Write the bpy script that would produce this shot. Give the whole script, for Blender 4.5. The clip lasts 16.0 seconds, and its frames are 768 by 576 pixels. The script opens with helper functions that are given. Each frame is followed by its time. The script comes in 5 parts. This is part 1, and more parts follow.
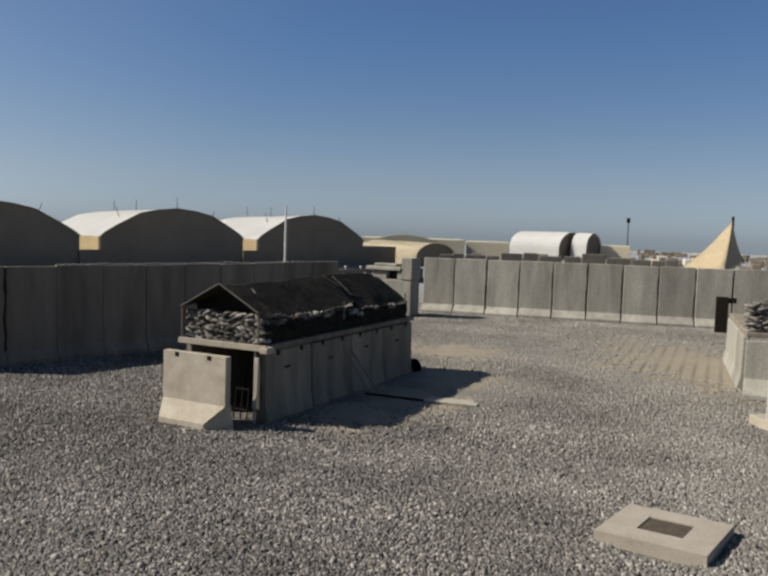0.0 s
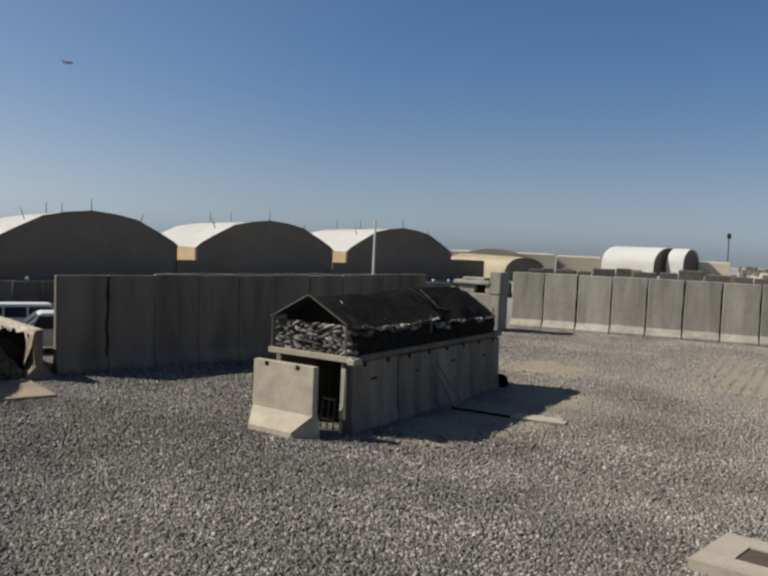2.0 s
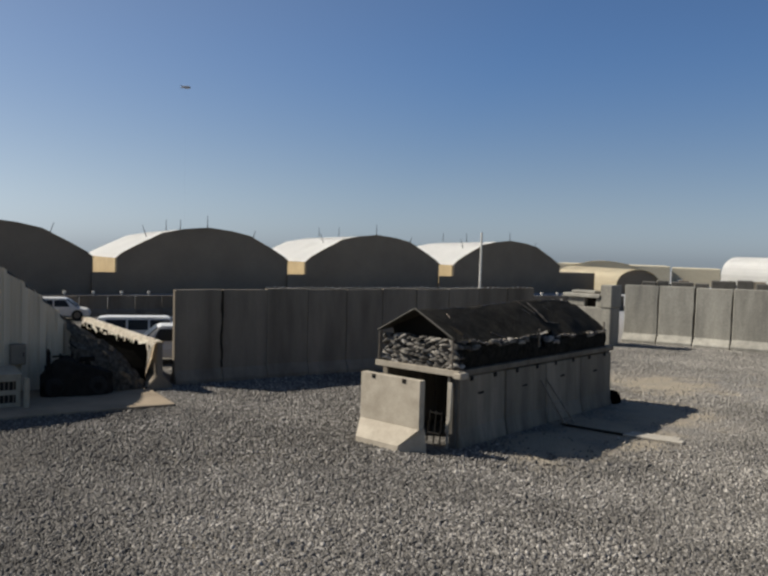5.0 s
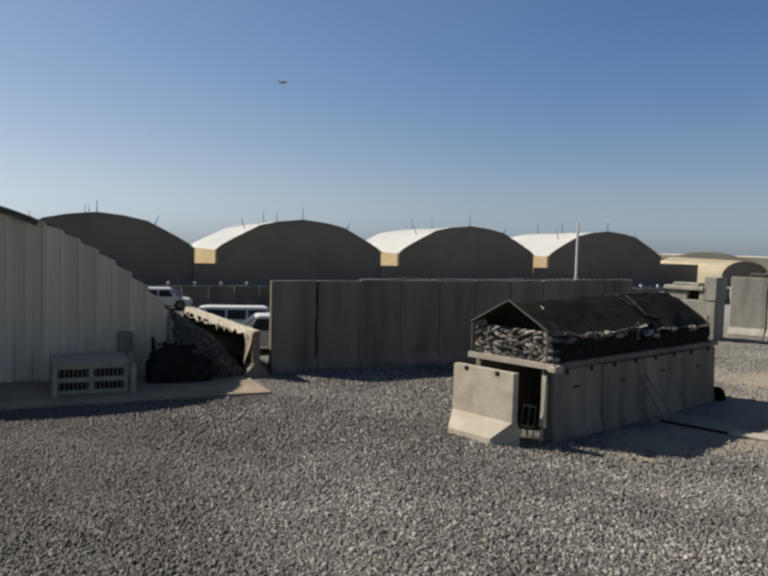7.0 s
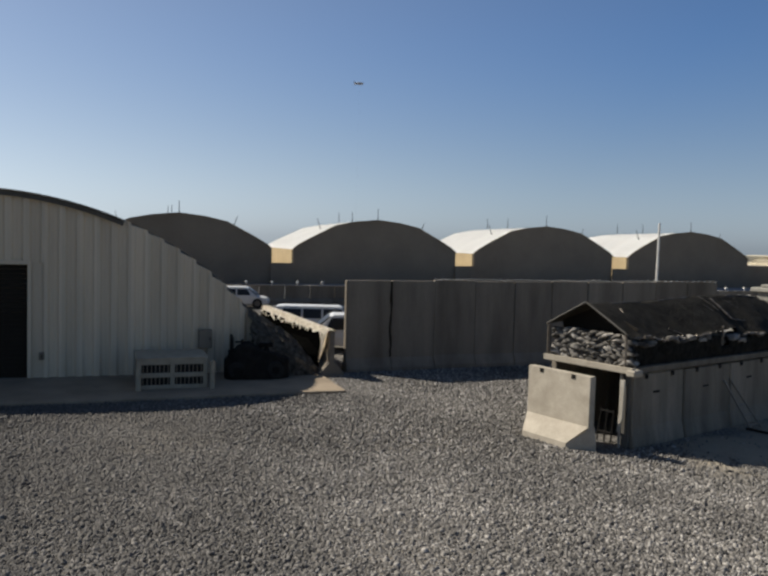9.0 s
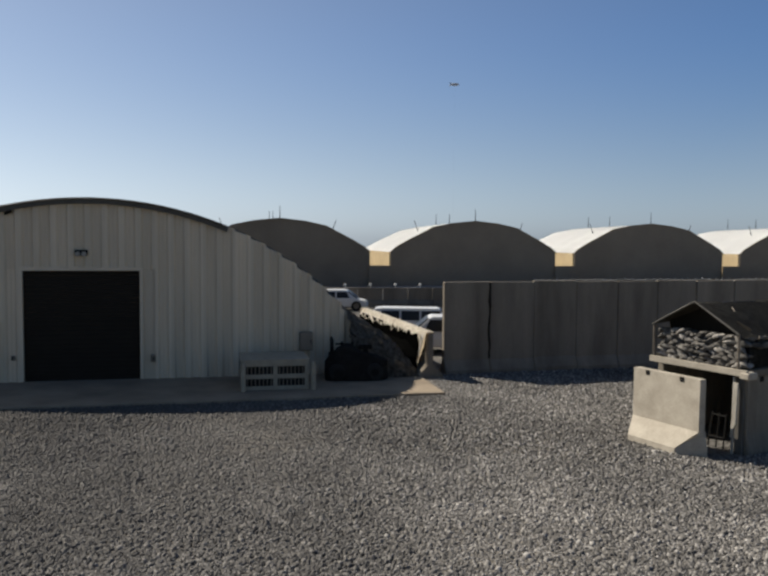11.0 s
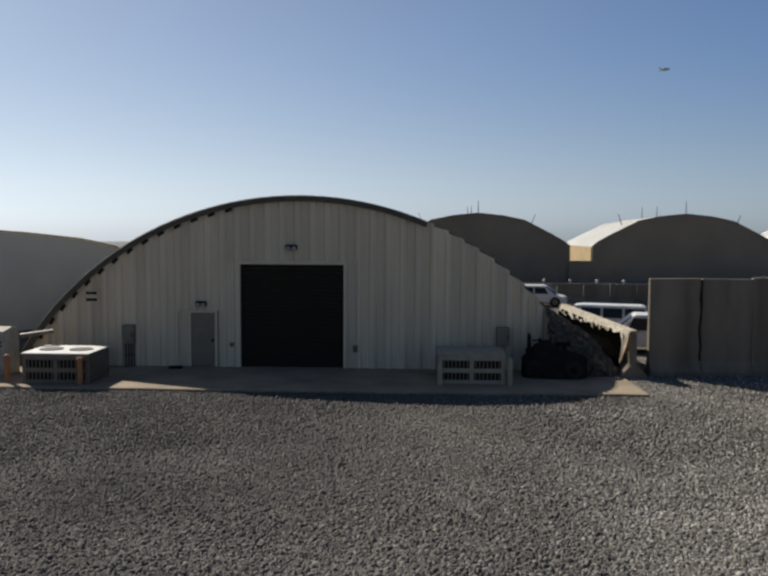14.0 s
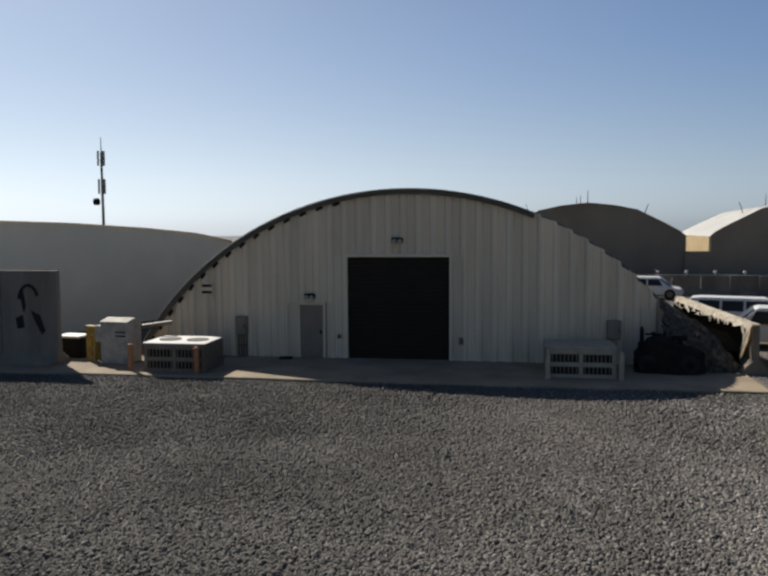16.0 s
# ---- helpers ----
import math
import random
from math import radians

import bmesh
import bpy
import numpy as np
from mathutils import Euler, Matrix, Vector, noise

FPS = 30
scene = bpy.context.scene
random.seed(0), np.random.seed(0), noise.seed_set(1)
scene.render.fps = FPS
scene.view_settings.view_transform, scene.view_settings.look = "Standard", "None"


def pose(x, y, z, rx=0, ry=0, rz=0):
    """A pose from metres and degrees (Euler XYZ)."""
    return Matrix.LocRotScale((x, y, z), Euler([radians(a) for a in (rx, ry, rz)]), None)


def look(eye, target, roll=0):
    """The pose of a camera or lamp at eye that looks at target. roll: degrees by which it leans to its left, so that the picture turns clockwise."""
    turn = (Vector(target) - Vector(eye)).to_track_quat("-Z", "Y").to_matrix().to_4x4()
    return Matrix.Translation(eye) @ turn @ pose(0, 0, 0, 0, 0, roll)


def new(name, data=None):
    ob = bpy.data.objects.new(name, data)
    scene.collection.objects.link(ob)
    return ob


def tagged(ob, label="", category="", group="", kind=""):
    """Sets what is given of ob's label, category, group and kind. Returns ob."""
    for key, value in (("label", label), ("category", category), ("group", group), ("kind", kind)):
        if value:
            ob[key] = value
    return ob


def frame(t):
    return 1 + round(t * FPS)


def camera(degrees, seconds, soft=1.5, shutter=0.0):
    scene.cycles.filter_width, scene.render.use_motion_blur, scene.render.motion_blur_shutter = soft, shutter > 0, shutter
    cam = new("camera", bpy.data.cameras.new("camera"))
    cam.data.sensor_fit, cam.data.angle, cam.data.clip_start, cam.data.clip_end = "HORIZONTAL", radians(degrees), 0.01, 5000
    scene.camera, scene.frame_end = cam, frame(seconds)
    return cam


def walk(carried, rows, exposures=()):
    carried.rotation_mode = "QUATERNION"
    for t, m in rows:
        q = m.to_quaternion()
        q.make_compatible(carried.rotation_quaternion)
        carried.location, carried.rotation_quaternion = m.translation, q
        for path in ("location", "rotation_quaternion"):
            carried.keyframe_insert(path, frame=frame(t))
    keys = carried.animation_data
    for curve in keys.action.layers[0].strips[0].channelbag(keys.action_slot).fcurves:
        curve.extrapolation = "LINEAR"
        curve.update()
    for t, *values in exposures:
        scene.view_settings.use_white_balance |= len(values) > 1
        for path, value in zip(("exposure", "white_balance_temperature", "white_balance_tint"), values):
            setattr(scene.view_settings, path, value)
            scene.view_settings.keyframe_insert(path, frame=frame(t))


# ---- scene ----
cam = camera(52.45, 16.0, soft=2.7)
PATH = [
    (0.0, pose(0, 0, 5, 85.90, -1.77, 0.93)),
    (0.5, pose(0, 0, 5, 85.96, -1.71, 2.51)),
    (1.0, pose(0, 0, 5, 85.90, -1.86, 4.28)),
    (1.5, pose(0, 0, 5, 86.40, -1.96, 6.17)),
    (2.0, pose(0, 0, 5, 86.64, -2.30, 7.41)),
    (2.5, pose(0, 0, 5, 86.74, -2.29, 8.68)),
    (3.0, pose(0, 0, 5, 86.88, -2.29, 10.03)),
    (3.5, pose(0, 0, 5, 87.03, -2.08, 11.78)),
    (6.0, pose(0, 0, 5, 87.18, -1.69, 18.28)),
    (6.5, pose(0, 0, 5, 86.56, -1.56, 20.60)),
    (7.0, pose(0, 0, 5, 86.53, -1.59, 22.01)),
    (7.5, pose(0, 0, 5, 86.62, -1.74, 23.03)),
    (8.0, pose(0, 0, 5, 86.53, -1.61, 24.91)),
    (8.5, pose(0, 0, 5, 86.29, -1.91, 26.30)),
    (9.0, pose(0, 0, 5, 86.39, -1.70, 27.48)),
    (11.5, pose(0, 0, 5, 86.12, -0.36, 36.56)),
    (12.0, pose(0, 0, 5, 85.70, -0.11, 38.81)),
    (12.5, pose(0, 0, 5, 85.24, 0.17, 42.31)),
    (13.0, pose(0, 0, 5, 85.46, 0.06, 44.97)),
    (13.5, pose(0, 0, 5, 85.77, -0.16, 47.23)),
    (14.0, pose(0, 0, 5, 85.89, -0.33, 49.05)),
    (14.5, pose(0, 0, 5, 85.60, -0.21, 51.22)),
    (15.0, pose(0, 0, 5, 85.51, -0.14, 53.20)),
    (15.5, pose(0, 0, 5, 85.30, -0.13, 54.26)),
    (16.0, pose(0, 0, 5, 85.33, 0.37, 56.78)),
]
walk(cam, PATH, [(0.0, 0.33), (3.5, 0.39), (7.0, 0.46), (11.5, 0.52), (12.5, 0.54), (13.0, 0.5), (13.5, 0.33), (14.5, 0.4), (15.5, 0.43), (16.0, 0.42)])

# ---- light: clear desert sky, sun from the west (-x), about 39 degrees high ----
SUN_EL = 39.5
SUN_AZ = 92.5          # degrees from +y towards -x
world = bpy.data.worlds.new("desert_sky")
scene.world = world
world.use_nodes = True
wn = world.node_tree.nodes
sky = wn.new("ShaderNodeTexSky")
sky.sky_type = "NISHITA"
sky.sun_disc = False
sky.sun_elevation = radians(SUN_EL)
sky.sun_rotation = radians(-SUN_AZ)
sky.altitude = 1000
sky.air_density = 1.0
sky.dust_density = 1.1
sky.ozone_density = 2.5
wn["Background"].inputs["Strength"].default_value = 0.053
wl = world.node_tree.links
# dust haze: the sky loses its colour towards the horizon, all the way round
coord = wn.new("ShaderNodeTexCoord")
split = wn.new("ShaderNodeSeparateXYZ")
wl.new(coord.outputs["Generated"], split.inputs["Vector"])
haze = wn.new("ShaderNodeMapRange")
haze.interpolation_type = "SMOOTHSTEP"
haze.inputs["From Min"].default_value, haze.inputs["From Max"].default_value = -0.02, 0.26
haze.inputs["To Min"].default_value, haze.inputs["To Max"].default_value = 0.66, 0.0
wl.new(split.outputs["Z"], haze.inputs["Value"])
glow = wn.new("ShaderNodeVectorMath")
glow.operation = "DOT_PRODUCT"
glow.inputs[1].default_value = (-math.sin(radians(SUN_AZ)) * math.cos(radians(SUN_EL)), math.cos(radians(SUN_AZ)) * math.cos(radians(SUN_EL)), math.sin(radians(SUN_EL)))
wl.new(coord.outputs["Generated"], glow.inputs[0])
near_sun = wn.new("ShaderNodeMapRange")
near_sun.inputs["From Min"].default_value, near_sun.inputs["From Max"].default_value = 0.2, 0.95
near_sun.inputs["To Min"].default_value, near_sun.inputs["To Max"].default_value = 0.0, 0.62
wl.new(glow.outputs["Value"], near_sun.inputs["Value"])
grey = wn.new("ShaderNodeRGBToBW")
wl.new(sky.outputs["Color"], grey.inputs["Color"])
pale = wn.new("ShaderNodeVectorMath")
pale.operation = "SCALE"
pale.inputs[0].default_value = (0.9, 1.03, 1.24)
wl.new(grey.outputs["Val"], pale.inputs["Scale"])
blend = wn.new("ShaderNodeMix")
blend.data_type = "RGBA"
wl.new(haze.outputs["Result"], blend.inputs["Factor"])
tint = wn.new("ShaderNodeVectorMath")
tint.operation = "MULTIPLY"
tint.inputs[1].default_value = (0.8, 1.0, 1.24)
wl.new(sky.outputs["Color"], tint.inputs[0])
wl.new(tint.outputs["Vector"], blend.inputs["A"])
wl.new(pale.outputs["Vector"], blend.inputs["B"])
white = wn.new("ShaderNodeVectorMath")
white.operation = "SCALE"
white.inputs[0].default_value = (0.98, 1.03, 1.055)
wl.new(grey.outputs["Val"], white.inputs["Scale"])
veil = wn.new("ShaderNodeMix")
veil.data_type = "RGBA"
wl.new(near_sun.outputs["Result"], veil.inputs["Factor"])
wl.new(blend.outputs["Result"], veil.inputs["A"])
wl.new(white.outputs["Vector"], veil.inputs["B"])
gain = wn.new("ShaderNodeMath")
gain.operation = "MULTIPLY_ADD"
gain.inputs[1].default_value, gain.inputs[2].default_value = 0.42, 1.0
wl.new(near_sun.outputs["Result"], gain.inputs[0])
bright = wn.new("ShaderNodeVectorMath")
bright.operation = "SCALE"
wl.new(veil.outputs["Result"], bright.inputs[0])
wl.new(gain.outputs["Value"], bright.inputs["Scale"])
wl.new(bright.outputs["Vector"], wn["Background"].inputs["Color"])
sun_data = bpy.data.lights.new("sun", "SUN")
sun_data.energy = 5.0
sun_data.angle = radians(0.53)
sun_data.color = (1.0, 0.965, 0.915)
sun = new("sun", sun_data)
sun_from = Vector((-math.sin(radians(SUN_AZ)) * math.cos(radians(SUN_EL)),
                   math.cos(radians(SUN_AZ)) * math.cos(radians(SUN_EL)), math.sin(radians(SUN_EL))))
sun.matrix_world = look(sun_from * 100, (0, 0, 0))


# ---- materials ----
def surface(name, base, second=None, rough=0.85, metal=0.0, scale=3.0, fine=40.0, bump=0.25, spread=0.5,
            streak=False, vary=0.0, depth=0.01, fine_mix=0.35):
    """Two-scale procedural surface: stains (scale) and grain (fine), in world metres."""
    m = bpy.data.materials.new(name)
    m.use_nodes = True
    n, l = m.node_tree.nodes, m.node_tree.links
    b = n["Principled BSDF"]
    second = second or tuple(c * 0.7 for c in base)
    # every base colour is warmed a little to offset the blue sky light
    base, second = (tuple(c * d for c, d in zip(v, (1.0, 0.955, 0.87))) for v in (base, second))
    geo = n.new("ShaderNodeNewGeometry")
    mp = n.new("ShaderNodeMapping")
    l.new(geo.outputs["Position"], mp.inputs["Vector"])
    if streak:
        mp.inputs["Scale"].default_value = (1, 1, 0.16)
    big = n.new("ShaderNodeTexNoise")
    big.inputs["Scale"].default_value = scale
    big.inputs["Detail"].default_value = 6
    big.inputs["Roughness"].default_value = 0.62
    l.new(mp.outputs["Vector"], big.inputs["Vector"])
    small = n.new("ShaderNodeTexNoise")
    small.inputs["Scale"].default_value = fine
    small.inputs["Detail"].default_value = 4
    l.new(geo.outputs["Position"], small.inputs["Vector"])
    ramp = n.new("ShaderNodeMapRange")
    ramp.inputs["From Min"].default_value = 0.5 - spread * 0.35
    ramp.inputs["From Max"].default_value = 0.5 + spread * 0.35
    l.new(big.outputs["Fac"], ramp.inputs["Value"])
    mix = n.new("ShaderNodeMix")
    mix.data_type = "RGBA"
    mix.inputs["A"].default_value = (*base, 1)
    mix.inputs["B"].default_value = (*second, 1)
    l.new(ramp.outputs["Result"], mix.inputs["Factor"])
    grain = n.new("ShaderNodeMix")
    grain.data_type = "RGBA"
    grain.blend_type = "OVERLAY"
    grain.inputs["Factor"].default_value = fine_mix
    l.new(mix.outputs["Result"], grain.inputs["A"])
    l.new(small.outputs["Fac"], grain.inputs["B"])
    out = grain.outputs["Result"]
    if vary:
        info = n.new("ShaderNodeObjectInfo")
        mr = n.new("ShaderNodeMapRange")
        mr.inputs["To Min"].default_value = 1 - vary
        mr.inputs["To Max"].default_value = 1 + vary
        l.new(info.outputs["Random"], mr.inputs["Value"])
        mul = n.new("ShaderNodeVectorMath")
        mul.operation = "SCALE"
        l.new(out, mul.inputs[0])
        l.new(mr.outputs["Result"], mul.inputs["Scale"])
        out = mul.outputs["Vector"]
    l.new(out, b.inputs["Base Color"])
    b.inputs["Roughness"].default_value = rough
    b.inputs["Metallic"].default_value = metal
    if rough >= 0.7:
        b.inputs["Specular IOR Level"].default_value = 0.12
    if bump:
        bp = n.new("ShaderNodeBump")
        bp.inputs["Strength"].default_value = bump
        bp.inputs["Distance"].default_value = depth
        l.new(small.outputs["Fac"], bp.inputs["Height"])
        l.new(bp.outputs["Normal"], b.inputs["Normal"])
    return m


# weathered concrete, with the shade of the shelter walls put into its colour
CONCRETE = surface("weathered_shade_concrete", (0.245, 0.215, 0.172), (0.13, 0.114, 0.091), scale=1.8, streak=True, vary=0.2)
# blast wall concrete with the near row's shade put into its colour
CONCRETE_SHADED = surface("shaded_grey_concrete", (0.235, 0.203, 0.163), (0.125, 0.107, 0.085), scale=0.9, streak=True, vary=0.12)
# the same concrete, lightened to carry the sun on the end barrier
CONCRETE_SUNLIT = surface("pale_sunlit_concrete", (0.43, 0.388, 0.322), (0.31, 0.276, 0.225), scale=1.8, vary=0.08)
COVER_CONCRETE = surface("stained_cover_concrete", (0.38, 0.345, 0.3), (0.3, 0.265, 0.22), scale=1.3)
# paler copy of the wall concrete for surfaces in the sun
WALL_CONCRETE_LIT = surface("sunlit_wall_concrete", (0.365, 0.352, 0.31), (0.2, 0.193, 0.172), scale=1.5, fine=13, spread=0.6, streak=True, vary=0.14, fine_mix=0.4)
APRON = surface("apron_concrete", (0.305, 0.25, 0.185), (0.2, 0.163, 0.12), scale=0.7)
CREAM_METAL = surface("cream_painted_metal", (0.655, 0.545, 0.4), (0.53, 0.44, 0.32), rough=0.55, scale=0.9, fine=60, bump=0.05, streak=True, vary=0.07, fine_mix=0.12)
ROOF_METAL = surface("galvanised_roof", (0.3, 0.29, 0.28), (0.22, 0.215, 0.21), rough=0.45, metal=0.3, scale=1.2, fine=50, bump=0.05, fine_mix=0.15)
FLASHING = surface("weathered_flashing", (0.12, 0.112, 0.1), (0.085, 0.08, 0.07), rough=0.7, scale=1.5, fine=50, bump=0.05, fine_mix=0.15)
TAN_SHELL = surface("tan_painted_shell", (0.77, 0.69, 0.54), (0.69, 0.62, 0.485), rough=0.6, scale=0.35, fine=20, bump=0.05, fine_mix=0.1)
BLACK_DOOR = surface("dark_door", (0.0235, 0.019, 0.0138), (0.0185, 0.015, 0.0108), rough=0.75, scale=2, bump=0.02)
GREY_DOOR = surface("grey_door", (0.21, 0.17, 0.125), (0.165, 0.134, 0.098), rough=0.5, scale=2, bump=0.03)
DARK_METAL = surface("dark_metal", (0.016, 0.0145, 0.0125), (0.01, 0.009, 0.008), rough=0.8, metal=0.1, scale=5)
GREY_METAL = surface("grey_metal", (0.21, 0.18, 0.148), (0.145, 0.124, 0.1), rough=0.45, metal=0.5, scale=4, bump=0.05)
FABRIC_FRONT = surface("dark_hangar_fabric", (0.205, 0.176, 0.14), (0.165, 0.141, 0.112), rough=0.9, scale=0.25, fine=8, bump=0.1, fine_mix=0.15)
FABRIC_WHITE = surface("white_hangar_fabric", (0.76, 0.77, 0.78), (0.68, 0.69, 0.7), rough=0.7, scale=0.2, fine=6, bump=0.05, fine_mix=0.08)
BEIGE_WALL = surface("beige_panel", (0.44, 0.35, 0.215), (0.36, 0.285, 0.175), scale=0.5, fine=10, fine_mix=0.15)
SANDY_BUILDING = surface("sand_coloured_shell", (0.6, 0.54, 0.41), (0.52, 0.47, 0.36), scale=0.15, fine=4, fine_mix=0.12)
TARP = surface("black_green_tarp", (0.055, 0.051, 0.043), (0.032, 0.0295, 0.025), rough=0.85, scale=3.5, fine=16, bump=0.7, depth=0.04, spread=0.4)
SANDBAG = surface("weathered_sandbag", (0.25, 0.235, 0.215), (0.075, 0.071, 0.065), rough=0.95, scale=6, fine=120, bump=0.4, vary=0.6)
STEEL_BEAM = surface("pale_beam", (0.4, 0.38, 0.34), (0.3, 0.28, 0.25), scale=3)
TIMBER = surface("grey_timber", (0.42, 0.39, 0.34), (0.3, 0.28, 0.24), scale=6)
WHITE_PAINT = surface("white_car_paint", (0.64, 0.64, 0.63), (0.55, 0.545, 0.53), rough=0.3, scale=1, bump=0, fine_mix=0.05)
WHITE_UNIT = surface("off_white_cabinet", (0.62, 0.61, 0.58), (0.52, 0.51, 0.48), rough=0.5, scale=2, bump=0.03)
WORN_PAINT = surface("worn_cabinet_paint", (0.46, 0.43, 0.37), (0.3, 0.275, 0.23), rough=0.7, scale=3, fine=30, bump=0.2)
RUBBER = surface("black_rubber", (0.02, 0.02, 0.02), (0.03, 0.028, 0.025), rough=0.9, scale=8)
YELLOW = surface("yellow_paint", (0.42, 0.28, 0.05), (0.24, 0.16, 0.04), rough=0.5, scale=4)
CREAM_POST = surface("cream_post", (0.36, 0.315, 0.235), (0.27, 0.235, 0.175), rough=0.6, scale=4)
ORANGE = surface("orange_paint", (0.4, 0.165, 0.06), (0.28, 0.12, 0.05), rough=0.5, scale=4)
SAND_CLOTH = surface("tan_canvas", (0.41, 0.335, 0.225), (0.33, 0.27, 0.18), rough=0.9, scale=0.8, fine=15)
# pale colour of the sunlit band along the barrier tops
SUNLIT_BAND = surface("sunlit_barrier_band", (0.82, 0.78, 0.7), (0.58, 0.52, 0.43), rough=0.95, scale=5, fine=60, spread=0.3)
SCRAP_NET = surface("grey_scrap_netting", (0.2, 0.18, 0.15), (0.06, 0.053, 0.044), rough=0.95, scale=5.5, fine=25, bump=0.35, depth=0.03, spread=0.4)
# black of the rubbish bag, also used as shade beside the barriers
BLACK_CLOTH_SHADE = surface("black_cloth_and_shade", (0.002, 0.002, 0.002), (0.003, 0.003, 0.0028), rough=1.0, scale=5, fine=30, bump=0.5)
WIRE = surface("bright_wire", (0.6, 0.6, 0.58), (0.4, 0.4, 0.38), rough=0.35, metal=0.7, scale=3, bump=0)
BLACK_CLOTH_SHADE.node_tree.nodes["Principled BSDF"].inputs["Specular IOR Level"].default_value = 0.0
CLOTH = surface("dark_cloth", (0.022, 0.0195, 0.016), (0.01, 0.009, 0.0075), rough=0.9, scale=4, fine=30, bump=0.6, depth=0.03)
DARK_NET = surface("dark_shelter_netting", (0.05, 0.046, 0.039), (0.022, 0.02, 0.017), rough=0.95, scale=6, fine=35, bump=0.7, depth=0.04, spread=0.4)
RUST_PLATE = surface("rusty_cover_plate", (0.105, 0.082, 0.062), (0.06, 0.05, 0.04), rough=0.8, scale=6)
GLASS = surface("dark_window_glass", (0.012, 0.012, 0.011), (0.02, 0.019, 0.017), rough=0.3, scale=1, bump=0)
GLASS.node_tree.nodes["Principled BSDF"].inputs["Specular IOR Level"].default_value = 0.25
HULL = surface("pale_envelope", (0.3, 0.31, 0.33), (0.26, 0.27, 0.29), rough=0.6, scale=0.2, bump=0)
BLACK_PAINT = surface("black_mural_paint", (0.02, 0.02, 0.02), (0.035, 0.03, 0.03), rough=0.9, scale=8)
LENS = surface("lamp_lens", (0.35, 0.35, 0.33), rough=0.2, scale=8, bump=0)


# bare sandy patches: centre and half-widths; the last three also lighten the shelter's shadow
BARE = ((12.2, 31.2, 4.4, 8.8), (2.8, 33.2, 2.6, 2.6), (-0.9, 21.0, 1.6, 2.0), (0.5, 23.7, 2.0, 2.7), (2.1, 26.9, 2.0, 2.7))


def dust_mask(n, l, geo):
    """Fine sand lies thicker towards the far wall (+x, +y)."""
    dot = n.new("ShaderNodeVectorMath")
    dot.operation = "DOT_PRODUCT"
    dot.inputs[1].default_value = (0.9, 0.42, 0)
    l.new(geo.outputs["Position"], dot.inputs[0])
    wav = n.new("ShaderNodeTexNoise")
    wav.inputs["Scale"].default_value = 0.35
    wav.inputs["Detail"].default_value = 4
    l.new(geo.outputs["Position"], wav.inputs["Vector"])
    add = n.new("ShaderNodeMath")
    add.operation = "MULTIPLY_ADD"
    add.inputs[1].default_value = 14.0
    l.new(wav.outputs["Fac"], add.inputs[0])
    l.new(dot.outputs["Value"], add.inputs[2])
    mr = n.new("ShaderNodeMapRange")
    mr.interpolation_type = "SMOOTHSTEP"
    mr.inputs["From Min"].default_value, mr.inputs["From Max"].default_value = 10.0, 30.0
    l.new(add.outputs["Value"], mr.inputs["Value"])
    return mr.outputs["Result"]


def west_darkening(n, l, geo, low):
    """Ground and stone colours get darker towards the west of the yard: a factor from 1 down to low."""
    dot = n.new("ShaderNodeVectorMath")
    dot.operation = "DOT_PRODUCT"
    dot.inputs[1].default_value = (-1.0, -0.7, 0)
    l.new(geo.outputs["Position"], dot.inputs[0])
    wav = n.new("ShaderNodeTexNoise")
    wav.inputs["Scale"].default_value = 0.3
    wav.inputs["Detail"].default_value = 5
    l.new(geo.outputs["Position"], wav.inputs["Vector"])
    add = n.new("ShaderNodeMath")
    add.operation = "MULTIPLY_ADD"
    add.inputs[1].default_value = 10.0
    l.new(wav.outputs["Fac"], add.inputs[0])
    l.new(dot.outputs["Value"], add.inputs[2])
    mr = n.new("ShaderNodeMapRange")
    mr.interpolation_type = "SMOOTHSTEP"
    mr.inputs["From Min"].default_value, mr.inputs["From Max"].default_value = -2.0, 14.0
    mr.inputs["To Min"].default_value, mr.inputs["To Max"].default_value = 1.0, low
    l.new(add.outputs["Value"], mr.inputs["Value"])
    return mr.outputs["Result"]


